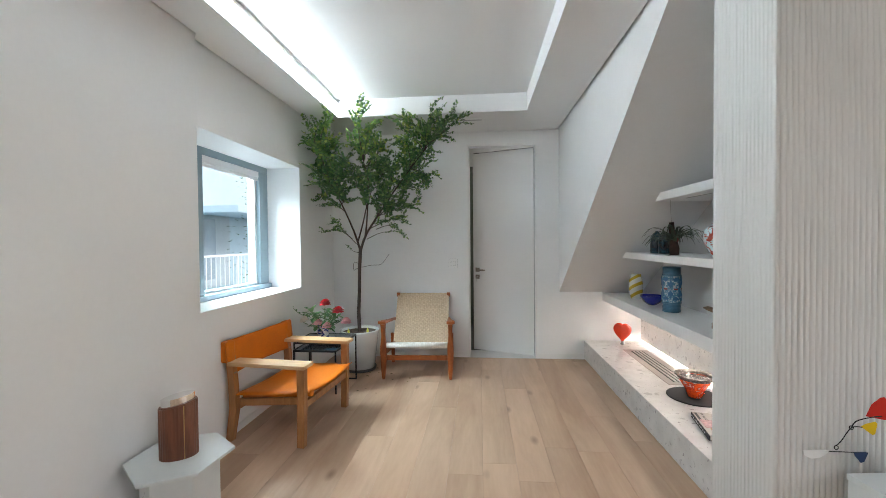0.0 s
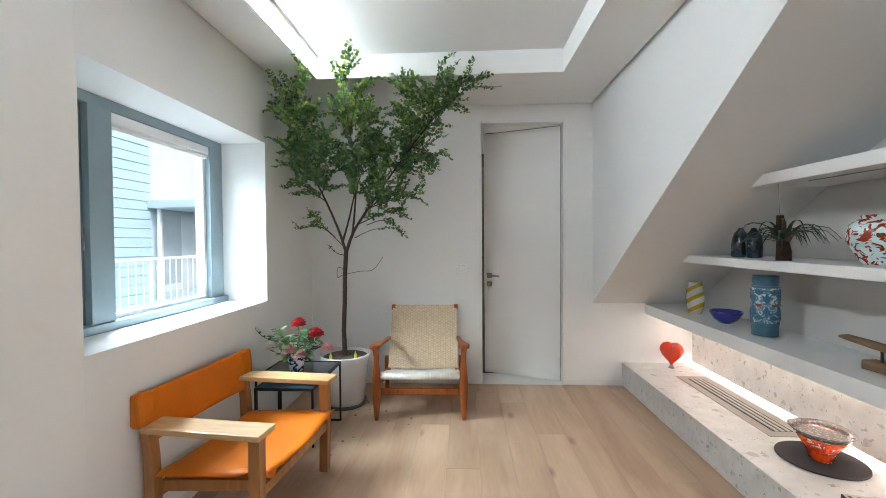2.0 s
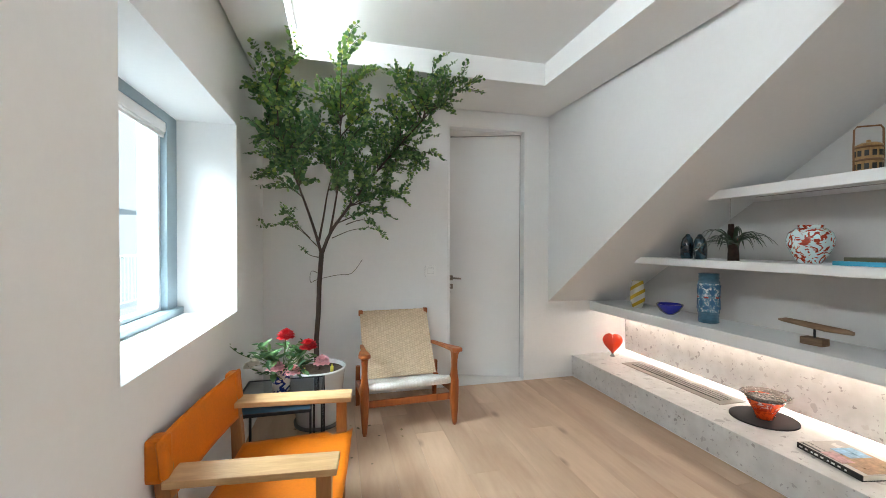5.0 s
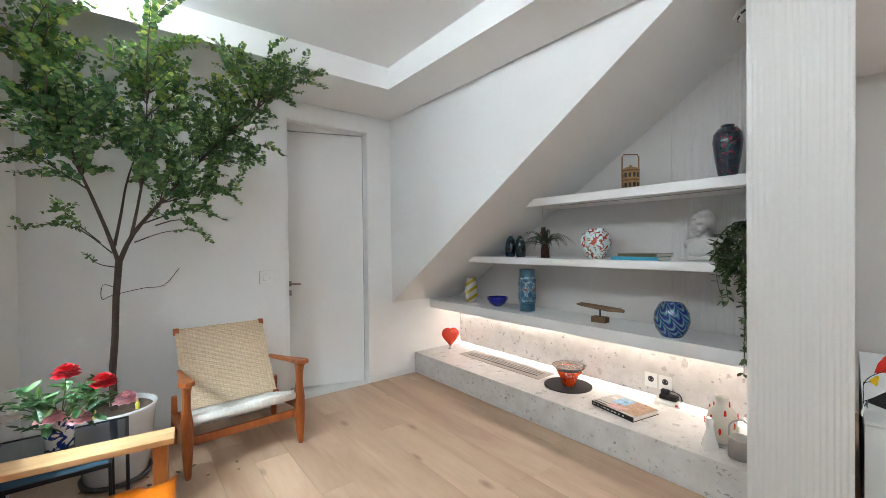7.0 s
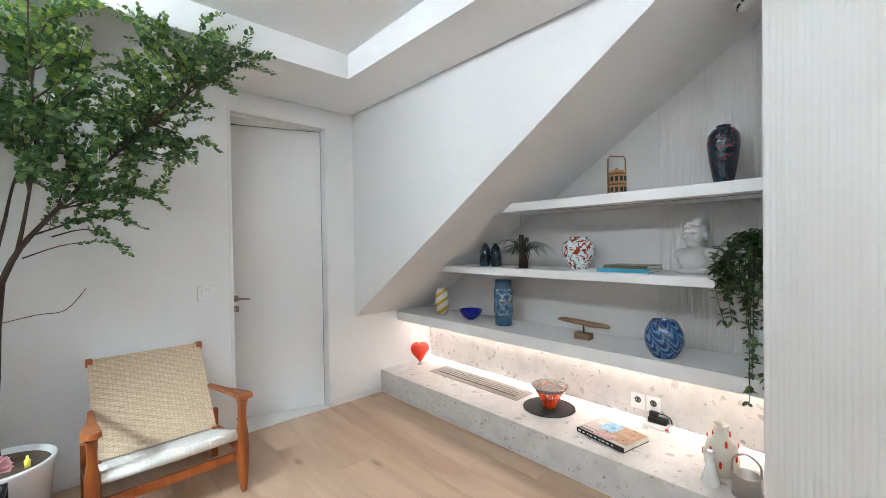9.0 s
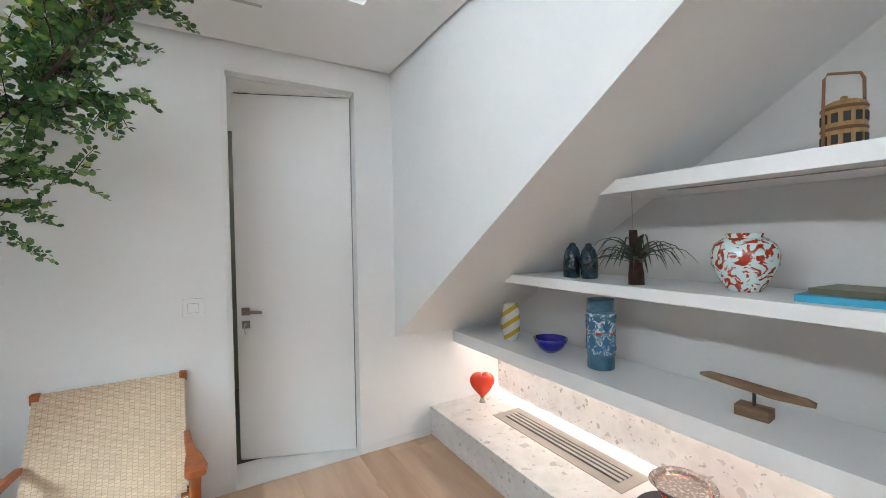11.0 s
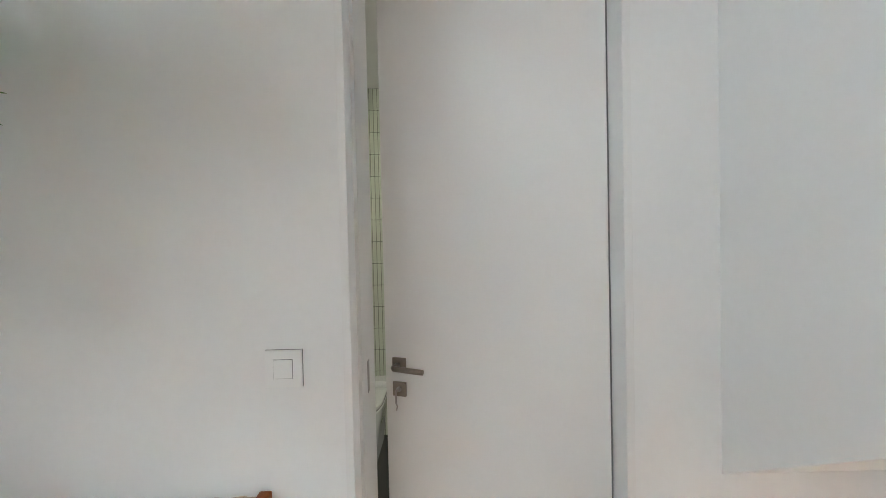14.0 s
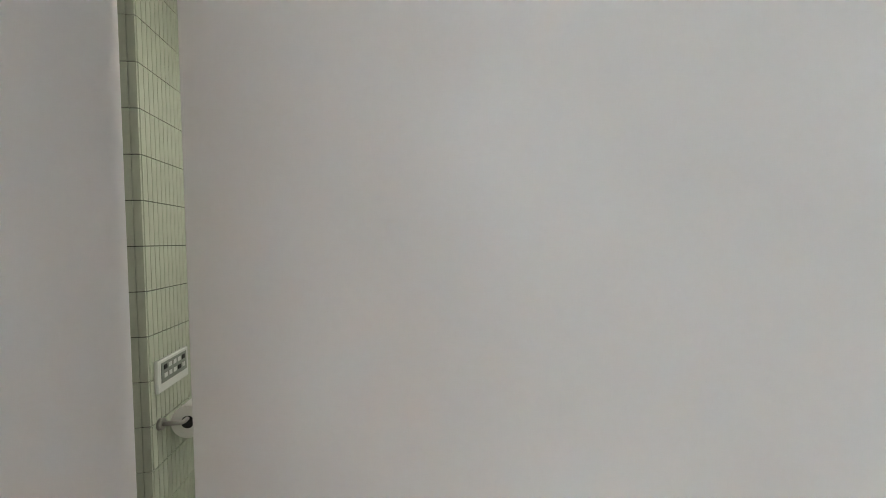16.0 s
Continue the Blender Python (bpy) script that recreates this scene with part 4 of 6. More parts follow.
part("body", oval_can(0.080, 0.056, 0.0, 0.250, 0.16, 0.012), WAL, can)
part("collar", oval_can(0.078, 0.054, 0.250, 0.256, 0.16), WAL, can)
lid = oval_can(0.070, 0.047, 0.256, 0.288, 0.16)
bmesh.ops.bevel(lid, geom=[e for e in lid.edges if all(v.co.z > 0.262 + 0.16 * v.co.x + 0.005 for v in e.verts)], offset=0.024, segments=4, affect="EDGES")
smooth(part("lid", lid, CHROME, can, "polished steel lid"), 60)
part("seam", rod([(0.030, -0.0535, 0.004), (0.030, -0.0535, 0.25)], 0.0022, 6), mat("brass", (0.55, 0.36, 0.14), 0.35, metal=0.9), can)

# ---- potted tree ----
rnd = random.Random(11)
POT = mat("white_glazed_pot", (0.72, 0.73, 0.73), 0.25, vary=0.04, scale=5, coat=0.3)
SOIL = mat("potting_soil", (0.10, 0.07, 0.05), 0.95, vary=0.4, scale=30, grain=200, bump=0.8, bump_scale=120)
LEAF = foliage("tree_leaf", (0.032, 0.110, 0.034), (0.28, 0.42, 0.14), 0.32)
# yellower leaf, partly lamp light shining through it put into the colour
LEAF_LIT = foliage("lit_yellow_leaf", (0.11, 0.25, 0.06), (0.50, 0.56, 0.13), 0.38)
tree = thing("potted_tree", pose(1.045, 5.13, 0), "tall small-leaved tree in a white glazed pot", "tree")
pot = lathe([(0.135, 0.015), (0.150, 0.03), (0.172, 0.20), (0.190, 0.36), (0.200, 0.405), (0.200, 0.418), (0.188, 0.418), (0.180, 0.385), (0.02, 0.385)], 48)
part("pot", pot, POT, tree, "white glazed pot")
part("saucer", lathe([(0.150, 0.0), (0.165, 0.006), (0.170, 0.032), (0.163, 0.034), (0.150, 0.022)], 40), mat("dark_saucer", (0.10, 0.10, 0.10), 0.5), tree, "dark grey saucer")
bm = bmesh.new()
for i in range(160):
    a, r = rnd.uniform(0, 6.28), 0.17 * math.sqrt(rnd.random())
    q = rnd.uniform(0.005, 0.014)
    bmesh.ops.create_icosphere(bm, subdivisions=1, radius=q, matrix=pose(r * math.cos(a), r * math.sin(a), 0.386) @ Matrix.Diagonal((1.2, 1, 0.6, 1)))
tube(bm, [(0, 0, 0.36), (0, 0, 0.392)], 0.179, 32)
part("soil", bm, SOIL, tree)
YEL = mat("yellow_plastic", (0.75, 0.66, 0.10), 0.35, vary=0.05)
for x, y in ((-0.085, -0.11), (0.10, -0.06), (-0.02, 0.08)):
    amp = part("feeder_bottle", rod([(x, y, 0.385), (x, y, 0.425), (x, y, 0.430), (x, y, 0.445)], [0.011, 0.012, 0.006, 0.005], 10), YEL, tree, "small yellow plant feed bottle")

trunk = bmesh.new()
tube(trunk, [(-0.005, 0.01, 0.37), (-0.012, 0.005, 0.60), (0.004, -0.015, 0.82), (0.012, -0.028, 1.04), (0.028, -0.038, 1.25)], [0.020, 0.0185, 0.0175, 0.017, 0.018], 10)
part("trunk", trunk, BARK, tree)
limbs = bmesh.new()
crown = bmesh.new()
F = Vector((0.028, -0.038, 1.24))


def curve(points, n=9):
    pts = [Vector(p) for p in points]
    out = []
    for i in range(n + 1):
        t = i / n * (len(pts) - 1)
        k = min(int(t), len(pts) - 2)
        u = t - k
        p0, p1, p2, p3 = pts[max(k - 1, 0)], pts[k], pts[k + 1], pts[min(k + 2, len(pts) - 1)]
        out.append(0.5 * ((2 * p1) + (p2 - p0) * u + (2 * p0 - 5 * p1 + 4 * p2 - p3) * u * u + (3 * p1 - p0 - 3 * p2 + p3) * u ** 3))
    return out


def leafy(path, start, size, gap, lit=0.0):
    """Two ranks of round leaves along a spray, smaller towards its tip, with one leaf at the end."""
    run = 0.0
    total = sum((b - a).length for a, b in zip(path, path[1:]))
    axis = (path[-1] - path[0]).normalized()
    lean = Vector((rnd.uniform(-0.5, 0.5), rnd.uniform(-0.5, 0.5), 1))
    k = start * total
    for a, b in zip(path, path[1:]):
        seg = (b - a).length
        d = (b - a).normalized()
        side = d.cross(lean).normalized()
        up = side.cross(d)
        while k < run + seg:
            at = a + d * (k - run)
            taper = 1.0 - 0.35 * k / total
            for sgn in (1, -1):
                o = side * sgn + up * rnd.uniform(-0.7, 0.7) + d * rnd.uniform(0.15, 0.6)
                leaf_faces(crown, at + side * sgn * 0.003, o, up * rnd.uniform(0.1, 1) + d * rnd.uniform(-1, 0.6) + side * rnd.uniform(-0.3, 0.3), size * taper * rnd.uniform(0.8, 1.15), 0.95, 1 if rnd.random() < lit else 0)
            k += gap * rnd.uniform(0.85, 1.2)
        run += seg
    leaf_faces(crown, path[-1], axis, lean, size * 0.6, 0.8, 1 if rnd.random() < lit else 0)


BOUGHS = [
    ([F, (-0.02, -0.07, 1.42), (-0.09, -0.15, 1.64), (-0.17, -0.26, 1.87), (-0.24, -0.36, 2.10)], 0.0125),
    ([F, (0.09, -0.05, 1.40), (0.20, -0.08, 1.56), (0.38, -0.12, 1.80), (0.60, -0.20, 2.06), (0.78, -0.26, 2.26)], 0.0140),
    ([(0.085, -0.05, 1.39), (0.12, -0.10, 1.58), (0.16, -0.20, 1.86), (0.16, -0.36, 2.14)], 0.0100),
    ([(0.01, -0.055, 1.34), (0.04, 0.02, 1.52), (0.07, 0.08, 1.72), (0.13, 0.13, 1.95), (0.20, 0.12, 2.2)], 0.0090),
]
limb_paths = []
for pts, thick in BOUGHS:
    path = curve(pts, 14)
    limb_paths.append(path)
    part("branch", rod(path, [thick * (1 - 0.8 * k / 14) for k in range(15)], 8), BARK, tree)
TIPS = [(1.10, -0.33, 2.50), (1.02, -0.30, 2.57), (0.80, -0.30, 2.62), (0.90, -0.18, 2.36), (0.80, -0.22, 2.22), (0.84, -0.16, 2.02), (0.78, -0.14, 1.88), (0.66, -0.06, 1.72), (0.50, 0.06, 1.60),
        (0.20, -0.58, 2.58), (0.30, -0.46, 2.44), (0.52, -0.40, 2.44), (0.62, -0.34, 2.50), (-0.18, -0.55, 2.42), (-0.06, -0.56, 2.48), (-0.34, -0.34, 2.28), (-0.36, -0.14, 2.12), (-0.33, -0.36, 2.02),
        (-0.28, 0.05, 1.95), (-0.30, -0.20, 1.80), (-0.14, -0.40, 1.88), (0.05, -0.48, 2.08), (0.32, -0.40, 2.12), (0.48, -0.34, 1.98), (0.38, -0.26, 1.80), (0.10, 0.24, 2.18), (0.36, 0.22, 2.12),
        (0.58, 0.12, 2.04), (-0.12, 0.22, 2.05), (0.20, 0.26, 1.88), (0.02, -0.16, 1.90), (0.24, -0.10, 1.96), (0.42, -0.02, 2.20), (0.0, -0.34, 2.30), (-0.18, -0.22, 2.26), (-0.24, -0.30, 1.92),
        (-0.05, -0.22, 2.10), (0.12, -0.24, 2.24), (-0.12, -0.38, 2.16), (0.28, -0.22, 2.30), (0.46, -0.22, 2.32), (0.32, -0.12, 1.74), (-0.26, -0.44, 2.20), (0.62, -0.26, 2.26), (0.66, -0.12, 2.10), (-0.30, -0.30, 2.14), (0.15, -0.36, 1.98),
        (0.55, -0.20, 1.86), (-0.05, -0.30, 1.98), (0.35, -0.30, 2.22), (0.70, -0.20, 2.00), (-0.20, -0.10, 1.86), (0.50, -0.10, 1.76), (0.20, -0.30, 1.82), (-0.10, -0.50, 2.28), (0.75, -0.25, 2.44)]
for tip in TIPS:
    tip = Vector(tip)
    best = None
    for path in limb_paths:
        for k, p in enumerate(path[3:], 3):
            c = (tip - p).length + (0.30 if p.z > tip.z - 0.12 else 0) + rnd.uniform(0, 0.12)
            if best is None or c < best[0]:
                best = (c, p)
    a = best[1]
    mid = a.lerp(tip, 0.5) + Vector((rnd.uniform(-0.05, 0.05), rnd.uniform(-0.05, 0.05), rnd.uniform(0.0, 0.06)))
    path = curve([a, mid, tip], 12)
    tube(limbs, path, [0.0050 - 0.0038 * k / 12 for k in range(13)], 5)
    # share of these yellower leaves, higher near the cove light
    lit = 0.55 if tip.z > 2.18 and tip.x < 0.66 else 0.10
    leafy(path, 0.30, 0.040, 0.0185, lit)
    main = (tip - a).normalized()
    for j in range(7):                                     # side sprays, alternating along the shoot
        k = 2 + j + j // 3
        b = path[k]
        d = (path[min(k + 1, 12)] - path[k - 1]).normalized()
        out = d.cross(Vector((rnd.uniform(-1, 1), rnd.uniform(-1, 1), rnd.uniform(-1, 1)))).normalized()
        ln = rnd.uniform(0.13, 0.26) * (1.1 - 0.05 * j)
        e = b + (d * rnd.uniform(0.35, 0.9) + out * 0.8 + Vector((0, 0, 0.15))).normalized() * ln
        e.x, e.y = max(e.x, -0.40), min(e.y, 0.42)
        if e.y > -0.23:
            e.z = min(e.z, 2.50)
        tw = curve([b, b.lerp(e, 0.5) + Vector((0, 0, rnd.uniform(0.0, 0.03))), e], 6)
        tube(limbs, tw, [0.0021, 0.0019, 0.0017, 0.0015, 0.0013, 0.0011, 0.0009], 4)
        leafy(tw, 0.12, 0.037, 0.0175, lit)
# low sprays and the bare curled shoot
for pts, st in (([(0.0, -0.04, 1.30), (-0.12, -0.06, 1.42), (-0.22, -0.07, 1.46), (-0.34, -0.07, 1.44)], 0.45), ([(-0.05, -0.05, 1.36), (-0.14, -0.10, 1.46), (-0.20, -0.14, 1.54)], 0.4),
                ([(0.01, -0.03, 1.22), (-0.06, -0.02, 1.24), (-0.12, -0.03, 1.30)], 0.6), ([(0.20, -0.05, 1.46), (0.32, -0.02, 1.50), (0.42, 0.0, 1.46), (0.46, 0.01, 1.40)], 0.45),
                ([(0.10, -0.04, 1.36), (0.24, -0.06, 1.42), (0.38, -0.06, 1.44)], 0.7)):
    path = curve(pts, 9)
    tube(limbs, path, [0.004 - 0.003 * k / 9 for k in range(10)], 5)
    leafy(path, st, 0.034, 0.018)
    if st < 0.5:
        for j in range(5):
            b = path[rnd.randint(5, 9)]
            e = b + Vector((rnd.uniform(-0.08, 0.06), rnd.uniform(-0.06, 0.06), rnd.uniform(-0.05, 0.07)))
            leafy(curve([b, b.lerp(e, 0.5), e], 4), 0.0, 0.030, 0.017)
tube(limbs, curve([(0.01, -0.01, 1.10), (-0.045, -0.02, 1.12), (-0.05, -0.02, 1.04), (0.0, -0.03, 1.06), (0.14, -0.03, 1.09), (0.24, -0.02, 1.10), (0.32, -0.01, 1.20)], 24), 0.0022, 5)
part("twig_growth", limbs, mat("brown_branch", (0.062, 0.040, 0.030), 0.8, vary=0.25, scale=25, bump=0.3), tree)
part("crown", crown, [LEAF, LEAF_LIT], tree, "dense crown of small round green leaves")

# fallen leaves on the floor
bm = bmesh.new()
for i in range(28):
    a, r = rnd.uniform(0, 6.28), 0.16 + abs(rnd.gauss(0, 0.28))
    x, y = 1.30 + r * math.cos(a), 4.78 + r * math.sin(a) * 0.8
    if x > 0.66 and y < 5.5:
        leaf_faces(bm, Vector((x, y, 0.004)), Vector((rnd.uniform(-1, 1), rnd.uniform(-1, 1), 0.08)), Vector((0, 0, 1)), rnd.uniform(0.018, 0.032), 0.8)
tagged(mesh_object("fallen_leaves", bm, foliage("dry_leaf", (0.13, 0.10, 0.045), (0.26, 0.20, 0.08), 0.1)), "dry fallen leaves on the oak floor", "leaves", kind="stuff")

# ---- flowers on the side table ----
BW = bands("blue_white_porcelain", (0.78, 0.79, 0.80), (0.02, 0.05, 0.25), "NOISE", 26, 1.5, 0.50, 0.54)
fv = thing("flower_vase", pose(0.862, 4.60, 0.445), "blue and white porcelain vase with camellias", "flowers")
part("vase", lathe([(0.040, 0.0), (0.050, 0.004), (0.052, 0.06), (0.050, 0.118), (0.050, 0.125), (0.045, 0.125), (0.043, 0.06), (0.01, 0.055)], 32), BW, fv)
stems, greens = bmesh.new(), bmesh.new()
RED = mat("red_petal", (0.55, 0.015, 0.025), 0.5, vary=0.2, scale=40)
PINK = mat("pink_petal", (0.80, 0.42, 0.45), 0.5, vary=0.2, scale=40)
CREAM = mat("cream_petal", (0.80, 0.74, 0.66), 0.5, vary=0.1, scale=40)


def bloom(at, r, material, label, layers=6):
    """A full round flower of cupped petals."""
    bm = bmesh.new()
    at = Vector(at)
    for L in range(layers):
        n = 9 - L
        for i in range(n):
            a = 2 * math.pi * i / n + L * 0.7
            tilt = -0.25 + 0.30 * L
            d = Vector((math.cos(a) * math.cos(tilt), math.sin(a) * math.cos(tilt), math.sin(tilt)))
            leaf_faces(bm, at + d * 0.004 + Vector((0, 0, 0.002 * L)), d, Vector((-d.x, -d.y, 1.2)), r * (0.95 - 0.09 * L) * rnd.uniform(0.9, 1.08), 1.05)
    return part("flower", bm, material, fv, label)


BLOOMS = [((0.03, -0.02, 0.33), 0.058, RED, "red camellia"), ((0.155, -0.03, 0.265), 0.060, RED, "red camellia"), ((-0.02, -0.085, 0.165), 0.055, PINK, "pale pink bloom"),
          ((0.075, -0.10, 0.14), 0.050, PINK, "pale pink bloom"), ((0.235, -0.05, 0.17), 0.055, PINK, "pale pink bloom"), ((-0.13, -0.10, 0.20), 0.035, CREAM, "cream bloom"), ((-0.17, -0.06, 0.17), 0.03, CREAM, "cream bloom")]
for at, r, mt, lb in BLOOMS:
    bloom(at, r, mt, lb)
    tube(stems, curve([(0.0, 0.0, 0.06), (at[0] * 0.4, at[1] * 0.4, 0.16), at], 6), 0.0022, 5)
for i in range(40):
    a = rnd.uniform(0, 6.28)
    e = Vector((0.14 * math.cos(a) + 0.02, 0.11 * math.sin(a) - 0.03, rnd.uniform(0.13, 0.30)))
    path = curve([(0, 0, 0.08), (e.x * 0.5, e.y * 0.5, e.z * 0.75), e], 5)
    tube(stems, path, 0.0018, 4)
    for k in (3, 4, 5):
        leaf_faces(greens, path[k], Vector((rnd.uniform(-1, 1), rnd.uniform(-1, 1), rnd.uniform(-0.5, 0.6))), Vector((0, 0, 1)), rnd.uniform(0.045, 0.075), 0.55)
path = curve([(0, 0, 0.1), (-0.12, -0.03, 0.19), (-0.22, -0.03, 0.24), (-0.30, -0.02, 0.31)], 8)
tube(stems, path, 0.002, 5)
for p in path[3:]:
    bmesh.ops.create_icosphere(greens, subdivisions=1, radius=0.009, matrix=Matrix.Translation(p + Vector((0, 0, 0.008))))
    leaf_faces(greens, p, Vector((rnd.uniform(-1, 1), rnd.uniform(-1, 1), 0.4)), Vector((0, 0, 1)), 0.03)
part("stems", stems, mat("flower_stem", (0.10, 0.17, 0.05), 0.6), fv)
part("foliage", greens, foliage("bouquet_leaf", (0.03, 0.11, 0.035), (0.20, 0.34, 0.13), 0.2), fv)

# ---- things in the niche ----
S1, S2, S3 = 0.745, 1.213, 1.684

# upper shelf
WICK = wood("bamboo", (0.24, 0.125, 0.045), (0.44, 0.26, 0.10), 0.45, (30, 30, 2))
bk = thing("basket", pose(3.81, 3.495, S3, 0, 0, -37) @ Matrix.Diagonal((0.83, 0.83, 0.85, 1)), "tall lidded bamboo basket with a handle and dark pattern", "basket")
part("body", lathe([(0.060, 0.0), (0.064, 0.004), (0.064, 0.075), (0.060, 0.078)], 28), WICK, bk)
part("upper_tier", lathe([(0.061, 0.078), (0.064, 0.082), (0.064, 0.150), (0.060, 0.154)], 28), WICK, bk)
part("lid", lathe([(0.064, 0.154), (0.062, 0.170), (0.04, 0.182), (0.012, 0.186), (0.010, 0.20), (0.003, 0.203)], 28), WICK, bk)
for i in range(12):
    for z in (0.022, 0.100):
        a = 2 * math.pi * i / 12
        part("pattern_square", box(-0.010, -0.002, 0, 0.010, 0.0015, 0.034, 0.0008, pose(0.064 * math.cos(a), 0.064 * math.sin(a), z, 0, 0, math.degrees(a) + 90)), BLACK, bk)
for z in (0.078, 0.154, 0.006):
    part("rim", lathe([(0.0645, z - 0.006), (0.067, z - 0.003), (0.067, z + 0.003), (0.0645, z + 0.006)], 28), mat("dark_bamboo", (0.16, 0.075, 0.03), 0.5), bk)
part("handle", rod([(0.068, 0, 0.0), (0.070, 0, 0.15), (0.068, 0, 0.265), (0.055, 0, 0.285), (-0.055, 0, 0.285), (-0.068, 0, 0.265), (-0.070, 0, 0.15), (-0.068, 0, 0.0)], 0.0055, 8), mat("cane", (0.22, 0.10, 0.04), 0.4), bk)

URN = bands("dark_floral_glaze", (0.006, 0.012, 0.035), (0.012, 0.12, 0.09), "NOISE", 17, 2.4, 0.48, 0.53, third=(0.42, 0.035, 0.02))
for at, c in ((0.565, (0.010, 0.02, 0.05, 1)), (0.66, (0.02, 0.05, 0.12, 1))):
    URN.node_tree.nodes["Color Ramp"].color_ramp.elements.new(at).color = c
URN.node_tree.nodes["Color Ramp"].color_ramp.interpolation = "CONSTANT"
solid("urn", lathe([(0.055, 0.0), (0.060, 0.004), (0.072, 0.05), (0.095, 0.16), (0.108, 0.25), (0.102, 0.30), (0.072, 0.335), (0.045, 0.342), (0.050, 0.356), (0.044, 0.358), (0.040, 0.345), (0.01, 0.33)], 40), URN,
      "dark blue urn with red and green painted flowers", "vase", m=pose(3.885, 2.955, S3) @ Matrix.Diagonal((0.70, 0.70, 0.91, 1)))

# middle shelf
TEAL = bands("dark_teal_glaze", (0.006, 0.012, 0.02), (0.03, 0.075, 0.10), "NOISE", 12, 1.0, 0.42, 0.62)


def bird(m, s):
    return solid("ceramic_bottle", lathe([(0.034 * s, 0.0), (0.042 * s, 0.006), (0.045 * s, 0.07 * s), (0.043 * s, 0.115 * s), (0.034 * s, 0.15 * s), (0.018 * s, 0.170 * s), (0.014 * s, 0.182 * s), (0.004, 0.186 * s)], 28), TEAL,
                 "small dark teal glazed ceramic bottle", "bottle", "pair of ceramic bottles", m)


bird(pose(3.775, 4.56, S2, 0, 4, 10), 1.02)
bird(pose(3.80, 4.46, S2, 0, 3, 80), 1.0)

brom = thing("air_plant", pose(3.735, 4.15, S2), "bromeliad air plant mounted on a cork stump", "plant")
CORK = mat("cork_bark", (0.045, 0.023, 0.015), 0.9, vary=0.4, scale=30, bump=0.7, bump_scale=90)
part("stump", rod([(0, 0, 0.0), (0.004, 0.004, 0.05), (-0.006, 0.0, 0.11), (-0.014, 0.004, 0.19), (-0.018, 0.004, 0.245)], [0.034, 0.033, 0.026, 0.019, 0.017], 12), CORK, brom)
bl = bmesh.new()
for i in range(40):
    a = 2 * math.pi * i / 40 * 3.3 + rnd.uniform(-0.2, 0.2)
    ln = rnd.uniform(0.15, 0.245)
    o = Vector((math.cos(a), math.sin(a), 0))
    up = rnd.uniform(-0.25, 0.85)
    base = Vector((0, 0, 0.095 + 0.035 * rnd.random()))
    pts = [base + o * 0.022, base + o * ln * 0.38 + Vector((0, 0, 0.02 + up * 0.075)), base + o * ln * 0.75 + Vector((0, 0, 0.02 + up * 0.09)), base + o * ln + Vector((0, 0, up * 0.075 - 0.035))]
    pts = curve(pts, 7)
    side = o.cross(Vector((0, 0, 1)))
    vs = []
    for k, p in enumerate(pts):
        w = 0.0130 * (1 - k / 7.3)
        vs.append((bl.verts.new(p + side * w + Vector((0, 0, 0.003))), bl.verts.new(p), bl.verts.new(p - side * w + Vector((0, 0, 0.003)))))
    for p, q in zip(vs, vs[1:]):
        bl.faces.new((p[0], p[1], q[1], q[0]))
        bl.faces.new((p[1], p[2], q[2], q[1]))
part("leaves", bl, foliage("bromeliad_leaf", (0.028, 0.046, 0.024), (0.10, 0.12, 0.065), 0.1), brom)
part("flower_core", rod([(0.005, -0.01, 0.11), (0.02, -0.03, 0.15)], [0.02, 0.012], 8), mat("dull_red_bract", (0.25, 0.05, 0.035), 0.6), brom)
part("hanging_wire", rod(curve([(-0.018, 0.004, 0.24), (-0.026, 0.004, 0.38), (-0.03, 0.004, 0.46), (-0.055, 0.004, 0.475), (-0.07, 0.004, 0.455)], 10), 0.0016, 5), STEEL, brom)

KUT = bands("red_flowered_porcelain", (0.62, 0.72, 0.72), (0.48, 0.075, 0.02), "NOISE", 20, 2.2, 0.50, 0.53, third=(0.30, 0.03, 0.015))
solid("ginger_jar", lathe([(0.055, 0.0), (0.060, 0.005), (0.085, 0.04), (0.116, 0.105), (0.120, 0.145), (0.108, 0.185), (0.075, 0.210), (0.062, 0.213), (0.066, 0.228), (0.060, 0.230), (0.055, 0.215), (0.02, 0.2)], 44), KUT,
      "round porcelain jar painted with red leaves on pale blue", "vase", m=pose(3.865, 3.787, S2) @ Matrix.Diagonal((0.92, 0.92, 0.97, 1)))


def book(name_label, w, d, h, cover, m, spine=None, group=""):
    b = thing("book", m, name_label, "book", group)
    part("cover", prism([(-w / 2, 0), (w / 2, 0), (w / 2, h), (-w / 2, h), (-w / 2, h - 0.0025), (w / 2 - 0.003, h - 0.0025), (w / 2 - 0.003, 0.0025), (-w / 2, 0.0025)], -d / 2, d / 2, "y"), cover, b)
    part("page_block", box(-w / 2 + 0.003, -d / 2 + 0.003, 0.0027, w / 2 - 0.0035, d / 2 - 0.003, h - 0.0027), mat("page_paper", (0.70, 0.67, 0.58), 0.9, vary=0.08, grain=300), b)
    if spine:
        part("spine", box(w / 2 - 0.001, -d / 2 + 0.01, 0.002, w / 2 + 0.0012, d / 2 - 0.01, h - 0.002), spine, b)
    return b


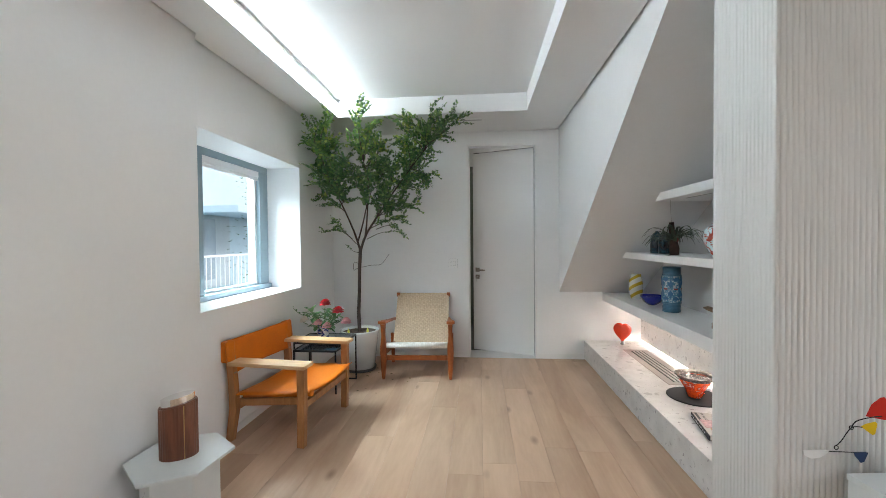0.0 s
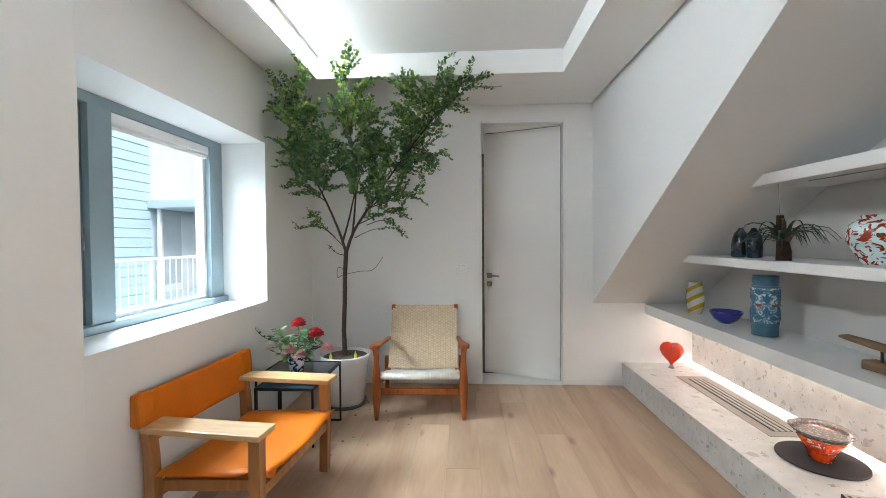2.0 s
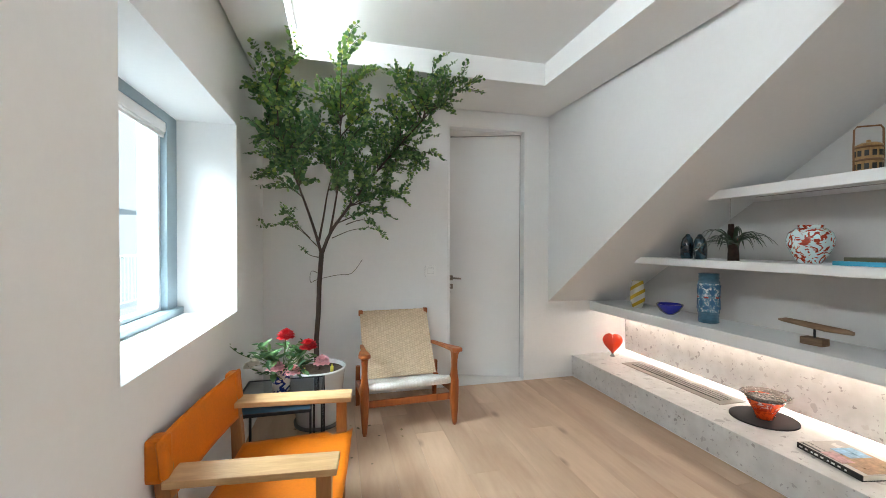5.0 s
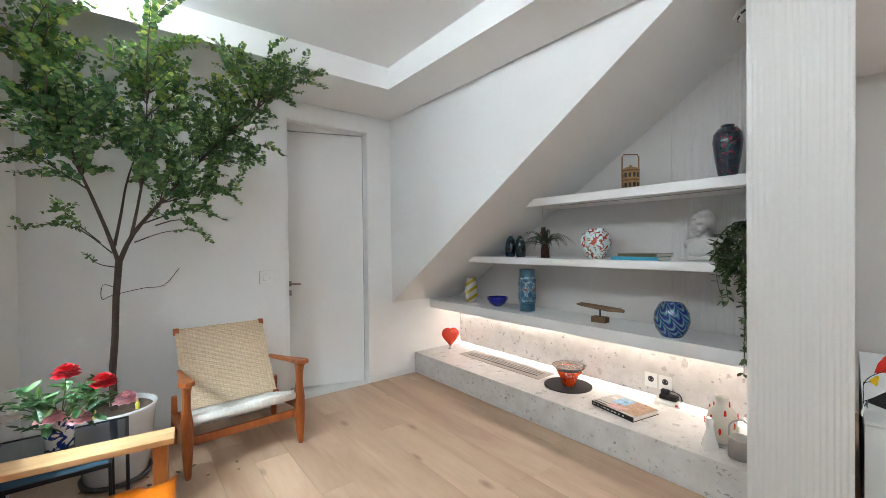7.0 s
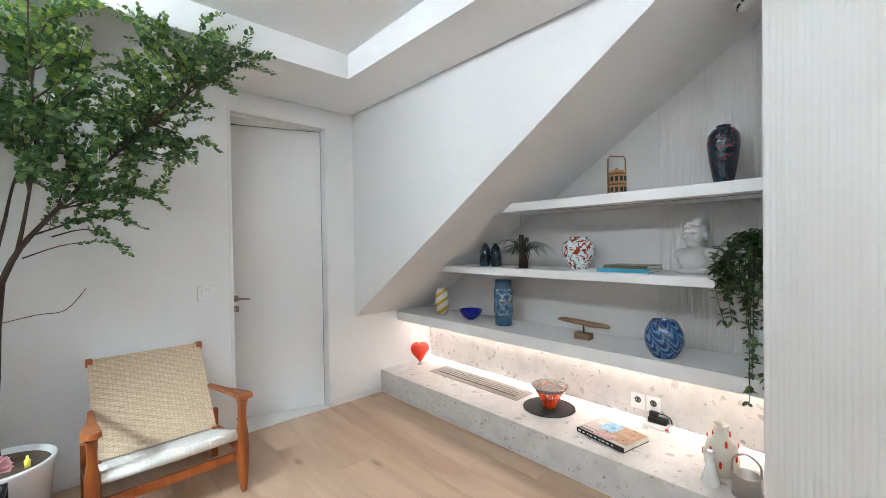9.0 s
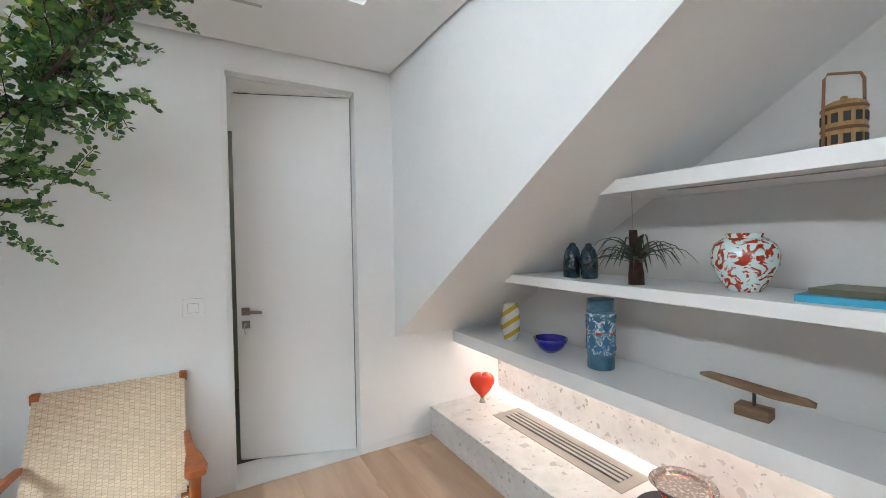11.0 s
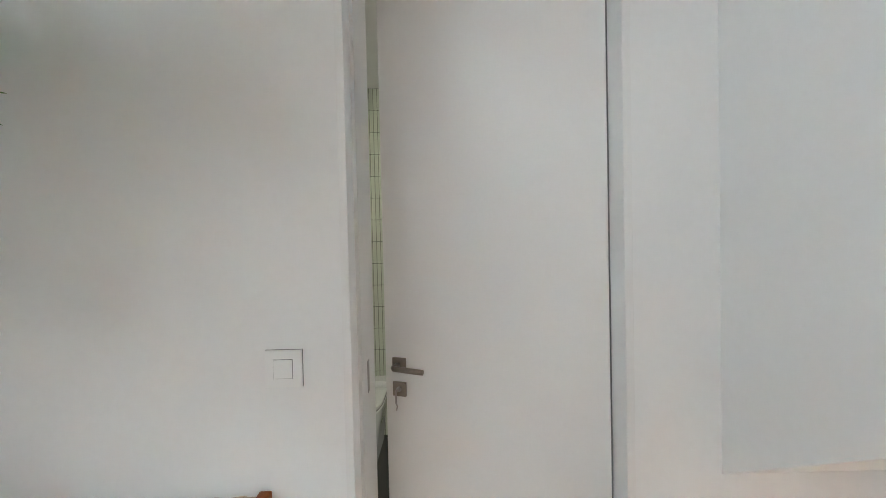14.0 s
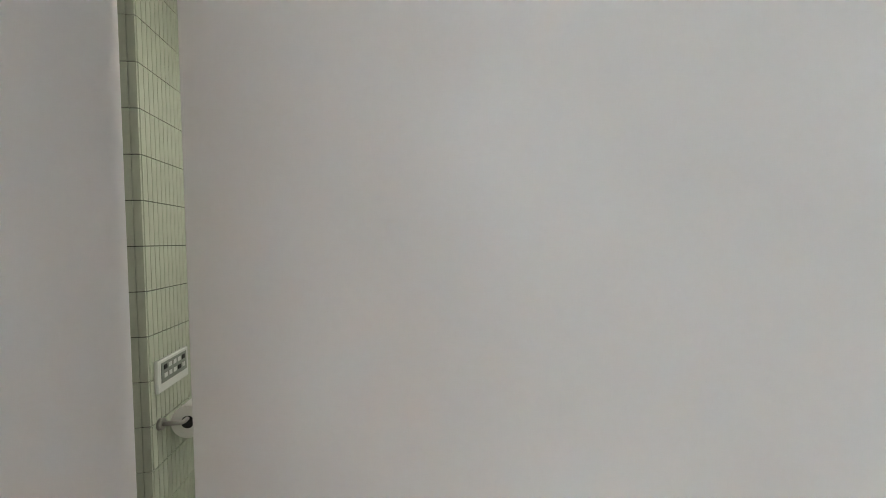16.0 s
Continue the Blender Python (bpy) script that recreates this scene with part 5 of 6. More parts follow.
b1 = book("blue covered book lying flat", 0.22, 0.30, 0.022, mat("sky_blue_cover", (0.05, 0.36, 0.55), 0.4), pose(3.83, 3.44, S2, 0, 0, 184), group="stacked books")
b2 = book("dark olive covered book lying on another book", 0.20, 0.27, 0.020, mat("olive_cover", (0.13, 0.12, 0.07), 0.4), pose(3.85, 3.42, S2 + 0.0222, 0, 0, 175), group="stacked books")

PLASTER = mat("plaster", (0.58, 0.56, 0.545), 0.8, vary=0.06, scale=14, bump=0.3, bump_scale=60)
bust = bmesh.new()


def blob(bm, at, r, turn=(0, 0, 0), sub=3):
    bmesh.ops.create_icosphere(bm, subdivisions=sub, radius=1.0, matrix=pose(*at, *turn) @ Matrix.Diagonal((*r, 1)))


for at, size in (((0.005, 0, 0.062), (0.068, 0.105, 0.070)), ((-0.035, 0, 0.075), (0.045, 0.085, 0.060)), ((0.012, 0.085, 0.105), (0.046, 0.052, 0.040)), ((0.012, -0.085, 0.105), (0.046, 0.052, 0.040)),
                 ((0.010, 0, 0.125), (0.050, 0.085, 0.030)), ((0.004, 0, 0.155), (0.040, 0.038, 0.055)), ((0.010, 0, 0.248), (0.074, 0.062, 0.068)), ((-0.036, 0, 0.218), (0.042, 0.048, 0.058)),
                 ((-0.050, 0, 0.180), (0.028, 0.030, 0.022)), ((-0.080, 0, 0.213), (0.013, 0.009, 0.019)), ((-0.066, 0, 0.238), (0.018, 0.040, 0.011)), ((-0.054, 0.027, 0.203), (0.020, 0.018, 0.020)),
                 ((-0.054, -0.027, 0.203), (0.020, 0.018, 0.020)), ((-0.074, 0, 0.189), (0.010, 0.015, 0.006)), ((0.078, 0, 0.262), (0.034, 0.038, 0.036)), ((0.004, 0.058, 0.215), (0.018, 0.010, 0.022)),
                 ((0.004, -0.058, 0.215), (0.018, 0.010, 0.022))):
    blob(bust, at, size)
for i in range(34):                                        # locks of hair
    a, e = 2.4 * i, 0.15 + 1.3 * ((i * 0.37) % 1)
    blob(bust, (0.012 + 0.070 * math.cos(a) * math.cos(e), 0.060 * math.sin(a) * math.cos(e), 0.252 + 0.062 * math.sin(e)), (0.022, 0.011, 0.010), (0, 20, math.degrees(a) + 60), 2)
b_box(bust, -0.060, -0.085, 0.0, 0.065, 0.085, 0.030, 0.008)
bo = solid("bust", bust, PLASTER, "white plaster portrait bust", "statue", m=pose(3.90, 3.09, S2, 0, 0, -14) @ Matrix.Diagonal((0.92, 0.90, 0.97, 1)))
mod = bo.modifiers.new("merge", "REMESH")
mod.mode, mod.voxel_size, mod.use_smooth_shade = "VOXEL", 0.0042, True

# trailing plant at the shelf's end
trail = thing("trailing_plant", pose(3.80, 2.79, S2), "trailing green vine in a small pot on the shelf", "plant")
part("pot", lathe([(0.045, 0.0), (0.06, 0.10), (0.063, 0.105), (0.055, 0.105), (0.02, 0.095)], 28), POT, trail)
vines, vl = bmesh.new(), bmesh.new()
for i in range(30):
    drop = rnd.uniform(0.0, 0.26) if i > 7 else rnd.uniform(0.25, 0.60)
    sx, sy = -rnd.uniform(0.16, 0.26), rnd.uniform(-0.08, 0.15) if i > 7 else rnd.uniform(-0.09, 0.01)
    top = 0.13 + rnd.uniform(0.0, 0.08)
    pts = curve([(0, 0, 0.09), (sx * 0.5, sy * 0.5, top + 0.03), (sx * 0.92, sy, top - 0.06), (sx, sy * 1.0, 0.05 - drop * 0.5), (sx + rnd.uniform(-0.02, 0.02), sy * 0.8, 0.02 - drop)], 16)
    tube(vines, pts, 0.0016, 4)
    for p in pts[2:]:
        for k in range(2):
            leaf_faces(vl, p + Vector((rnd.uniform(-0.004, 0.004),) * 3), Vector((rnd.uniform(-1, 1), rnd.uniform(-1, 1), rnd.uniform(-1.1, 0.3))), Vector((0, 0, 1)), rnd.uniform(0.028, 0.048), 0.55)
part("vines", vines, mat("vine_stem", (0.07, 0.09, 0.03), 0.7), trail)
part("leaves", vl, foliage("vine_leaf", (0.025, 0.06, 0.018), (0.13, 0.20, 0.06), 0.2), trail)

# lowest shelf
SPIR = bands("yellow_spiral_glass", (0.62, 0.60, 0.50), (0.48, 0.32, 0.02), "WAVE", 5.0, 0.6, 0.60, 0.70, turn=(26, 20, 0), rough=0.15)
solid("spiral_vase", lathe([(0.038, 0.0), (0.044, 0.004), (0.062, 0.06), (0.066, 0.12), (0.058, 0.18), (0.047, 0.215), (0.048, 0.225), (0.042, 0.225), (0.04, 0.2), (0.02, 0.19)], 36), SPIR,
      "cream glass vase with yellow spiral bands", "vase", m=pose(3.835, 5.148, S1) @ Matrix.Diagonal((1, 1, 1.1, 1)))
solid("blue_bowl", lathe([(0.035, 0.0), (0.040, 0.003), (0.075, 0.03), (0.098, 0.070), (0.101, 0.086), (0.097, 0.086), (0.09, 0.068), (0.06, 0.03), (0.01, 0.02)], 44),
      mat("cobalt_glass", (0.004, 0.008, 0.24), 0.08, vary=0.05, coat=1.0), "deep cobalt blue glass bowl", "bowl", m=pose(3.84, 4.785, S1))
TALL = bands("blue_folk_glaze", (0.50, 0.55, 0.57), (0.09, 0.22, 0.31), "NOISE", 46, 1.2, 0.44, 0.50)
tv = thing("tall_vase", pose(3.845, 4.43, S1), "tall cylindrical vase painted with blue folk patterns", "vase")
part("body", lathe([(0.066, 0.075), (0.070, 0.08), (0.070, 0.295), (0.066, 0.30)], 40), TALL, tv)
TB = mat("blue_ridged_glaze", (0.05, 0.14, 0.21), 0.35, vary=0.2, scale=20)
for z0, n in ((0.0, 7), (0.30, 6)):
    pr = [(0.055, z0)]
    for i in range(n):
        pr += [(0.064, z0 + 0.002 + i * 0.0107), (0.068, z0 + 0.0055 + i * 0.0107), (0.064, z0 + 0.0095 + i * 0.0107)]
    pr.append((0.05, z0 + n * 0.0107 + 0.001))
    part("ridged_band", lathe(pr, 40), TB, tv, "dark blue ridged band")
for z in (0.078, 0.297):
    part("dark_ring", lathe([(0.069, z - 0.006), (0.0712, z - 0.004), (0.0712, z + 0.004), (0.069, z + 0.006)], 40), TB, tv)
PETM, PETR = mat("folk_blue", (0.03, 0.12, 0.24), 0.35), mat("folk_red", (0.28, 0.04, 0.03), 0.35)
for i in range(6):
    a = 2 * math.pi * i / 6
    for z, sgn in ((0.19, 1), (0.19, -1)):
        pts = [(0, 0.006 * sgn), (0.016, 0.03 * sgn), (0.022, 0.062 * sgn), (0.008, 0.050 * sgn), (0, 0.085 * sgn), (-0.008, 0.050 * sgn), (-0.022, 0.062 * sgn), (-0.016, 0.03 * sgn)]
        o = part("petal_motif", prism(pts, -0.0015, 0.0012, "y"), PETM, tv)
        o.matrix_local = pose(0.0708 * math.cos(a), 0.0708 * math.sin(a), z, 0, 0, math.degrees(a) + 90)
    for z, sgn in ((0.265, 1), (0.115, -1)):
        o = part("petal_motif", prism([(0, -0.018 * sgn), (0.020, -0.004 * sgn), (0.024, 0.016 * sgn), (0.010, 0.008 * sgn), (0, 0.022 * sgn), (-0.010, 0.008 * sgn), (-0.024, 0.016 * sgn), (-0.020, -0.004 * sgn)], -0.0015, 0.0012, "y"), PETM, tv)
        o.matrix_local = pose(0.0708 * math.cos(a + 0.52), 0.0708 * math.sin(a + 0.52), z, 0, 0, math.degrees(a + 0.52) + 90)
    o = part("berry_motif", prism([(-0.012, -0.006), (0.012, -0.006), (0.016, 0.0), (0.012, 0.006), (-0.012, 0.006), (-0.016, 0)], -0.0015, 0.0012, "y"), PETR, tv)
    a += math.pi / 6
    o.matrix_local = pose(0.0708 * math.cos(a), 0.0708 * math.sin(a), 0.19, 0, 0, math.degrees(a) + 90)
DRIFT = wood("driftwood", (0.12, 0.065, 0.035), (0.30, 0.19, 0.11), 0.8, (20, 2, 20))
dw = thing("driftwood_sculpture", pose(3.845, 3.745, S1, 0, 0, 5), "driftwood stick balanced on a small wooden block", "sculpture")
part("block", box(-0.035, -0.055, 0.0, 0.035, 0.055, 0.042, 0.005), DRIFT, dw)
part("peg", rod([(0, 0, 0.04), (0, 0, 0.10)], 0.006, 8), BLACK, dw)
part("stick", rod([(0.0, 0.185, 0.116), (0.004, 0.15, 0.118), (0.0, 0.05, 0.112), (-0.004, -0.06, 0.104), (0.0, -0.15, 0.102), (0.002, -0.175, 0.098)], [0.006, 0.015, 0.018, 0.019, 0.015, 0.010], 8), DRIFT, dw)


def feather_glass(name):
    """Blown glass with rows of drawn feathers in navy, blue, teal and pale grey."""
    m = mat(name, (0.05, 0.2, 0.4), 0.12, vary=0, coat=0.6)
    nt = m.node_tree

    def math_node(op, a, b=0.0):
        n = nt.nodes.new("ShaderNodeMath")
        n.operation = op
        for k, v in enumerate((a, b)):
            if not isinstance(v, float):
                nt.links.new(v, n.inputs[k])
            else:
                n.inputs[k].default_value = v
        return n.outputs[0]
    tc = nt.nodes.new("ShaderNodeTexCoord")
    sep = nt.nodes.new("ShaderNodeSeparateXYZ")
    nt.links.new(tc.outputs["Object"], sep.inputs[0])
    noise = nt.nodes.new("ShaderNodeTexNoise")
    noise.inputs["Scale"].default_value = 14.0
    nt.links.new(tc.outputs["Object"], noise.inputs["Vector"])
    ang = math_node("ARCTAN2", sep.outputs[1], sep.outputs[0])
    turn = math_node("ADD", math_node("MULTIPLY", ang, 2.8648), math_node("MULTIPLY", sep.outputs[2], 16.0))
    scallop = math_node("POWER", math_node("ABSOLUTE", math_node("SINE", math_node("MULTIPLY", turn, math.pi / 2))), 0.7)
    level = math_node("ADD", math_node("MULTIPLY", sep.outputs[2], 26.0), math_node("MULTIPLY", scallop, 1.15))
    level = math_node("ADD", math_node("ADD", level, math_node("MULTIPLY", ang, 0.3183)), math_node("MULTIPLY", noise.outputs["Fac"], 1.6))
    f = math_node("FRACT", level)
    ramp = nt.nodes.new("ShaderNodeValToRGB")
    el = ramp.color_ramp.elements
    el[0].position, el[0].color = 0.0, (0.008, 0.015, 0.16, 1)
    el[1].position, el[1].color = 0.98, (0.012, 0.05, 0.20, 1)
    for p, c in ((0.36, (0.008, 0.02, 0.17, 1)), (0.44, (0.025, 0.17, 0.25, 1)), (0.56, (0.04, 0.24, 0.30, 1)), (0.68, (0.20, 0.26, 0.30, 1)), (0.76, (0.07, 0.13, 0.22, 1)), (0.86, (0.02, 0.10, 0.22, 1))):
        e = el.new(p)
        e.color = c
    nt.links.new(f, ramp.inputs[0])
    nt.links.new(ramp.outputs[0], nt.nodes["Principled BSDF"].inputs["Base Color"])
    return m


BLU = feather_glass("blue_feather_glass")
solid("swirl_vase", lathe([(0.075, 0.0), (0.085, 0.005), (0.125, 0.05), (0.140, 0.095), (0.132, 0.145), (0.10, 0.190), (0.085, 0.203), (0.078, 0.203), (0.09, 0.18), (0.05, 0.16)], 48), BLU,
      "round blue glass vase with feathered swirls", "vase", m=pose(3.76, 3.215, S1) @ Matrix.Diagonal((0.73, 0.73, 1.03, 1)))

# bench
heart = bmesh.new()
RH = mat("red_glass", (0.72, 0.035, 0.006), 0.1, vary=0.05, coat=1.0)
ht = thing("glass_heart", pose(3.815, 5.462, PZ, 0, 0, -35), "glossy red glass heart vase on a clear foot", "vase")
outline = []
for i in range(48):
    a = 2 * math.pi * i / 48
    x = 16 * math.sin(a) ** 3
    y = 14 * math.cos(a) - 3.2 * math.cos(2 * a) - 1.2 * math.cos(3 * a) - 0.5 * math.cos(4 * a)
    outline.append((x * 0.0058, 0.140 + y * 0.0076))
rows = []
for k in range(-6, 7):
    u = k / 6
    s_ = max(0.05, math.sqrt(max(0, 1 - u * u)) ** 0.8)
    cx, cz = 0.0, 0.136
    rows.append([heart.verts.new((cx + (x - cx) * s_, u * 0.042, cz + (z - cz) * s_)) for x, z in outline])
for a, b in zip(rows, rows[1:]):
    for i in range(48):
        f = heart.faces.new((a[i], a[(i + 1) % 48], b[(i + 1) % 48], b[i]))
        f.smooth = True
heart.faces.new(rows[0][::-1])
heart.faces.new(rows[-1])
bmesh.ops.recalc_face_normals(heart, faces=heart.faces)
part("heart", heart, RH, ht)
CLEAR = mat("clear_glass", (0.85, 0.82, 0.80), 0.06, vary=0, transmission=0.55, ior=1.2)
part("foot", lathe([(0.024, 0.0), (0.022, 0.006), (0.014, 0.02), (0.016, 0.045)], 24), CLEAR, ht, "clear glass foot")

solid("slate_disc", lathe([(0.177, 0.0), (0.18, 0.002), (0.18, 0.008), (0.177, 0.010)], 64), mat("black_felt", (0.035, 0.035, 0.037), 0.8, vary=0.15), "thin black round mat on the bench", "mat", m=pose(3.81, 4.0, PZ))
RB = bands("red_splash_glass", (0.85, 0.09, 0.012), (0.40, 0.02, 0.008), "NOISE", 24, 1.5, 0.42, 0.60, rough=0.08, third=(0.7, 0.5, 0.4))
rb = thing("glass_bowl", pose(3.80, 3.985, PZ + 0.010), "flared red and orange splashed glass bowl with a smoky rim", "bowl")
part("cup", lathe([(0.040, 0.0), (0.046, 0.004), (0.066, 0.06), (0.108, 0.134), (0.104, 0.134), (0.060, 0.06), (0.02, 0.012)], 44, wobble=0.015), RB, rb)
part("rim", lathe([(0.1065, 0.128), (0.112, 0.140), (0.130, 0.156), (0.126, 0.158), (0.107, 0.142), (0.102, 0.130)], 44, wobble=0.02), bands("smoky_glass", (0.15, 0.115, 0.10), (0.40, 0.34, 0.31), "NOISE", 90, 0.5, 0.5, 0.75, rough=0.1), rb, "smoky speckled rim")

BC = mat("photo_cover", (0.62, 0.58, 0.54), 0.25, vary=0.1, scale=9, coat=0.4)
bb = thing("book", pose(3.712, 3.495, PZ, 0, 0, -11), "hardcover book with a black spine and colour photo cover", "book")
part("page_block", box(-0.118, -0.158, 0.003, 0.118, 0.158, 0.027), mat("book_pages", (0.72, 0.69, 0.62), 0.9, grain=300), bb)
part("back_cover", box(-0.122, -0.162, 0.0, 0.122, 0.162, 0.003), BLACK, bb)
part("front_cover", box(-0.122, -0.162, 0.027, 0.122, 0.162, 0.030), BC, bb, "pale photo cover")
part("spine", box(-0.125, -0.162, 0.0, -0.119, 0.162, 0.030, 0.001), BLACK, bb, "black spine")
for nm, a, c in (("cover_photo", (-0.09, -0.155, 0.115, 0.02), (0.40, 0.25, 0.15)), ("cover_photo", (-0.02, -0.02, 0.10, 0.08), (0.25, 0.45, 0.62)), ("cover_photo", (-0.11, -0.06, -0.04, 0.05), (0.50, 0.28, 0.28))):
    part(nm, box(a[0], a[1], 0.030, a[2], a[3], 0.0304 + 0.0003 * len(bb.children)), mat("print", c, 0.3, vary=0.35, scale=30), bb)


def lettering(text, size, m, parent, material):
    cu = bpy.data.curves.new("lettering", "FONT")
    cu.body, cu.size, cu.extrude = text, size, 0.0002
    ob = new("lettering", cu)
    dg = bpy.context.evaluated_depsgraph_get()
    me = bpy.data.meshes.new_from_object(ob.evaluated_get(dg))
    bpy.data.objects.remove(ob)
    me.materials.append(material)
    ob = new("lettering", me)
    ob.parent = parent
    ob.matrix_local = m
    return ob


DG = mat("dark_print", (0.06, 0.06, 0.06), 0.5, vary=0)
lettering("the world", 0.024, pose(-0.078, 0.150, 0.0308, 0, 0, -90), bb, DG)
for i in range(9):
    part("spine_print", box(-0.1262, 0.13 - i * 0.028, 0.011, -0.125, 0.148 - i * 0.028 - 0.004 * (i % 3), 0.019), SHELFW, bb)
part("title_bar", box(-0.112, 0.03, 0.0302, -0.098, 0.15, 0.0309), DG, bb)


def socket(y):
    so = thing("wall_socket", pose(NX - 0.022, y, 0.352, 0, 0, -90), "white wall socket on the terrazzo panel", "socket", "wall sockets")
    part("plate", box(-0.044, -0.009, -0.060, 0.044, 0.0, 0.044, 0.003), SWM, so)
    part("well", rod([(0, -0.0095, 0), (0, -0.0085, 0)], 0.021, 20), mat("socket_dark", (0.05, 0.05, 0.05), 0.6), so)
    part("ring", rod([(0, -0.0108, 0), (0, -0.009, 0)], 0.012, 20), BLKM, so)
    for dx in (-0.009, 0.009):
        part("pin_hole", rod([(dx, -0.0112, 0), (dx, -0.0106, 0)], 0.0028, 8), SWM, so)
    return so


socket(3.475)
socket(3.378)
ps = thing("power_adapter", pose(NX - 0.06, 3.345, PZ), "white power strip with a black adapter plugged in", "adapter")
part("strip", box(-0.03, -0.085, 0.0, 0.03, 0.085, 0.034, 0.006), SWM, ps)
part("adapter", box(-0.028, -0.06, 0.035, 0.028, 0.05, 0.068, 0.008), BLKM, ps, "black adapter")
part("plug", box(-0.02, -0.005, 0.068, 0.018, 0.045, 0.10, 0.008), BLKM, ps)
part("badge", box(-0.0312, -0.072, 0.010, -0.030, -0.055, 0.022), mat("red_badge", (0.5, 0.02, 0.04), 0.4), ps)
part("cord", rod(curve([(0, 0.02, 0.09), (-0.01, -0.03, 0.10), (0.01, -0.07, 0.08), (0.02, -0.08, 0.04)], 8), 0.004, 6), BLKM, ps)

jug = thing("ceramic_jug", pose(3.715, 2.935, PZ) @ Matrix.Diagonal((0.84, 0.84, 0.95, 1)), "cream ceramic jug with raised red dots", "jug")
CRM = mat("cream_glaze", (0.70, 0.66, 0.56), 0.3, vary=0.05, scale=8, coat=0.4)
part("body", lathe([(0.055, 0.0), (0.062, 0.004), (0.088, 0.05), (0.095, 0.11), (0.080, 0.17), (0.045, 0.215), (0.036, 0.245), (0.042, 0.268), (0.036, 0.268), (0.03, 0.24), (0.01, 0.22)], 36), CRM, jug)
for i in range(17):
    a, z = 2.4 * i, 0.03 + 0.013 * i
    r = 0.062 + 0.034 * math.sin(math.pi * min(1, z / 0.22)) if z < 0.2 else 0.046
    bmd = bmesh.new()
    bmesh.ops.create_icosphere(bmd, subdivisions=2, radius=1.0, matrix=pose(r * math.cos(a), r * math.sin(a), z, 0, 0, math.degrees(a)) @ Matrix.Diagonal((0.004, 0.008, 0.021, 1)))
    part("red_dot", bmd, RH, jug)
fig = bmesh.new()
tube(fig, [(0, 0, 0), (0, 0, 0.01), (0, 0, 0.05), (0.004, 0, 0.10), (0.0, 0, 0.125), (-0.01, 0, 0.15), (-0.012, 0, 0.165)], [0.04, 0.042, 0.030, 0.018, 0.016, 0.022, 0.012], 20)
solid("figurine", fig, mat("white_porcelain", (0.78, 0.77, 0.74), 0.25, vary=0.02, coat=0.4), "small plain white porcelain figurine", "figurine", m=pose(3.585, 2.95, PZ))
wcan = thing("watering_can", pose(3.585, 2.808, PZ), "small brushed steel watering can", "watering can")
part("body", lathe([(0.052, 0.0), (0.058, 0.003), (0.056, 0.10), (0.054, 0.105), (0.050, 0.104), (0.050, 0.01), (0.01, 0.008)], 36), STEEL, wcan)
part("handle", rod(curve([(0.0, 0.054, 0.10), (0.0, 0.05, 0.16), (0.0, 0.0, 0.195), (0.0, -0.05, 0.16), (0.0, -0.054, 0.10)], 16), 0.0055, 8), STEEL, wcan)
part("spout", rod(curve([(0.0, -0.05, 0.02), (0.0, -0.10, 0.05), (0.0, -0.13, 0.13), (0, -0.145, 0.15)], 10), [0.012, 0.0115, 0.011, 0.0105, 0.010, 0.0095, 0.009, 0.0085, 0.008, 0.0075, 0.007], 8), STEEL, wcan)

# ---- side space: cabinet and mobile ----
cabn = thing("cabinet", pose(3.47, 1.86, 0, 0, 0, SLANT), "low plain white cabinet against the fluted wall", "cabinet")
CABW = mat("cabinet_lacquer", (0.72, 0.76, 0.76), 0.4, vary=0.02)
part("body", box(0.0, 0.004, 0.03, 1.4, 0.497, 0.595, 0.002), CABW, cabn)
part("worktop", box(-0.003, 0.0, 0.596, 1.405, 0.499, 0.614, 0.002), CABW, cabn)
part("base", box(0.02, 0.02, 0.0, 1.38, 0.48, 0.03), BLKM, cabn)
for x in (0.005, 0.47, 0.935):
    part("door", box(x, -0.014, 0.04, x + 0.46, 0.003, 0.59, 0.002), CABW, cabn)

mob = thing("stabile_mobile", pose(3.58, 2.25, 0.614), "black sheet metal stabile with red, yellow and blue balanced plates", "sculpture")
MR, MY, MB, MN = mat("signal_red", (0.60, 0.022, 0.012), 0.4), mat("signal_yellow", (0.80, 0.55, 0.01), 0.4), mat("deep_blue", (0.012, 0.03, 0.085), 0.4), mat("mobile_white", (0.72, 0.72, 0.70), 0.5)
# sails: y runs across, z up
SAIL = [(0.122, 0.029), (0.10, 0.046), (0.051, 0.092), (0.024, 0.138), (0.0, 0.203), (-0.010, 0.150), (-0.035, 0.060), (-0.060, 0.0), (-0.02, 0.0), (0.02, 0.012), (0.051, 0.0), (0.060, 0.012)]
part("base_plate", prism(SAIL, -0.0015, 0.0015, "x"), BLKM, mob, "black curved sheet metal")
part("base_plate", prism([(-0.002, 0.190), (0.0, 0.203), (0.03, 0.13), (0.09, 0.04), (0.13, 0.0), (0.05, 0.0)], -0.0015, 0.0015, "y"), BLKM, mob, "black curved sheet metal")
part("wire", rod(curve([(0.0, -0.05, 0.222), (0.0, 0.0, 0.205), (-0.05, 0.04, 0.205), (-0.12, 0.050, 0.202), (-0.15, 0.092, 0.170), (-0.155, 0.108, 0.140)], 18), 0.0016, 5), BLKM, mob)
part("wire", rod(curve([(-0.14, 0.09, 0.150), (-0.155, 0.108, 0.140), (-0.185, 0.105, 0.100), (-0.20, 0.104, 0.085)], 8), 0.0014, 5), BLKM, mob)
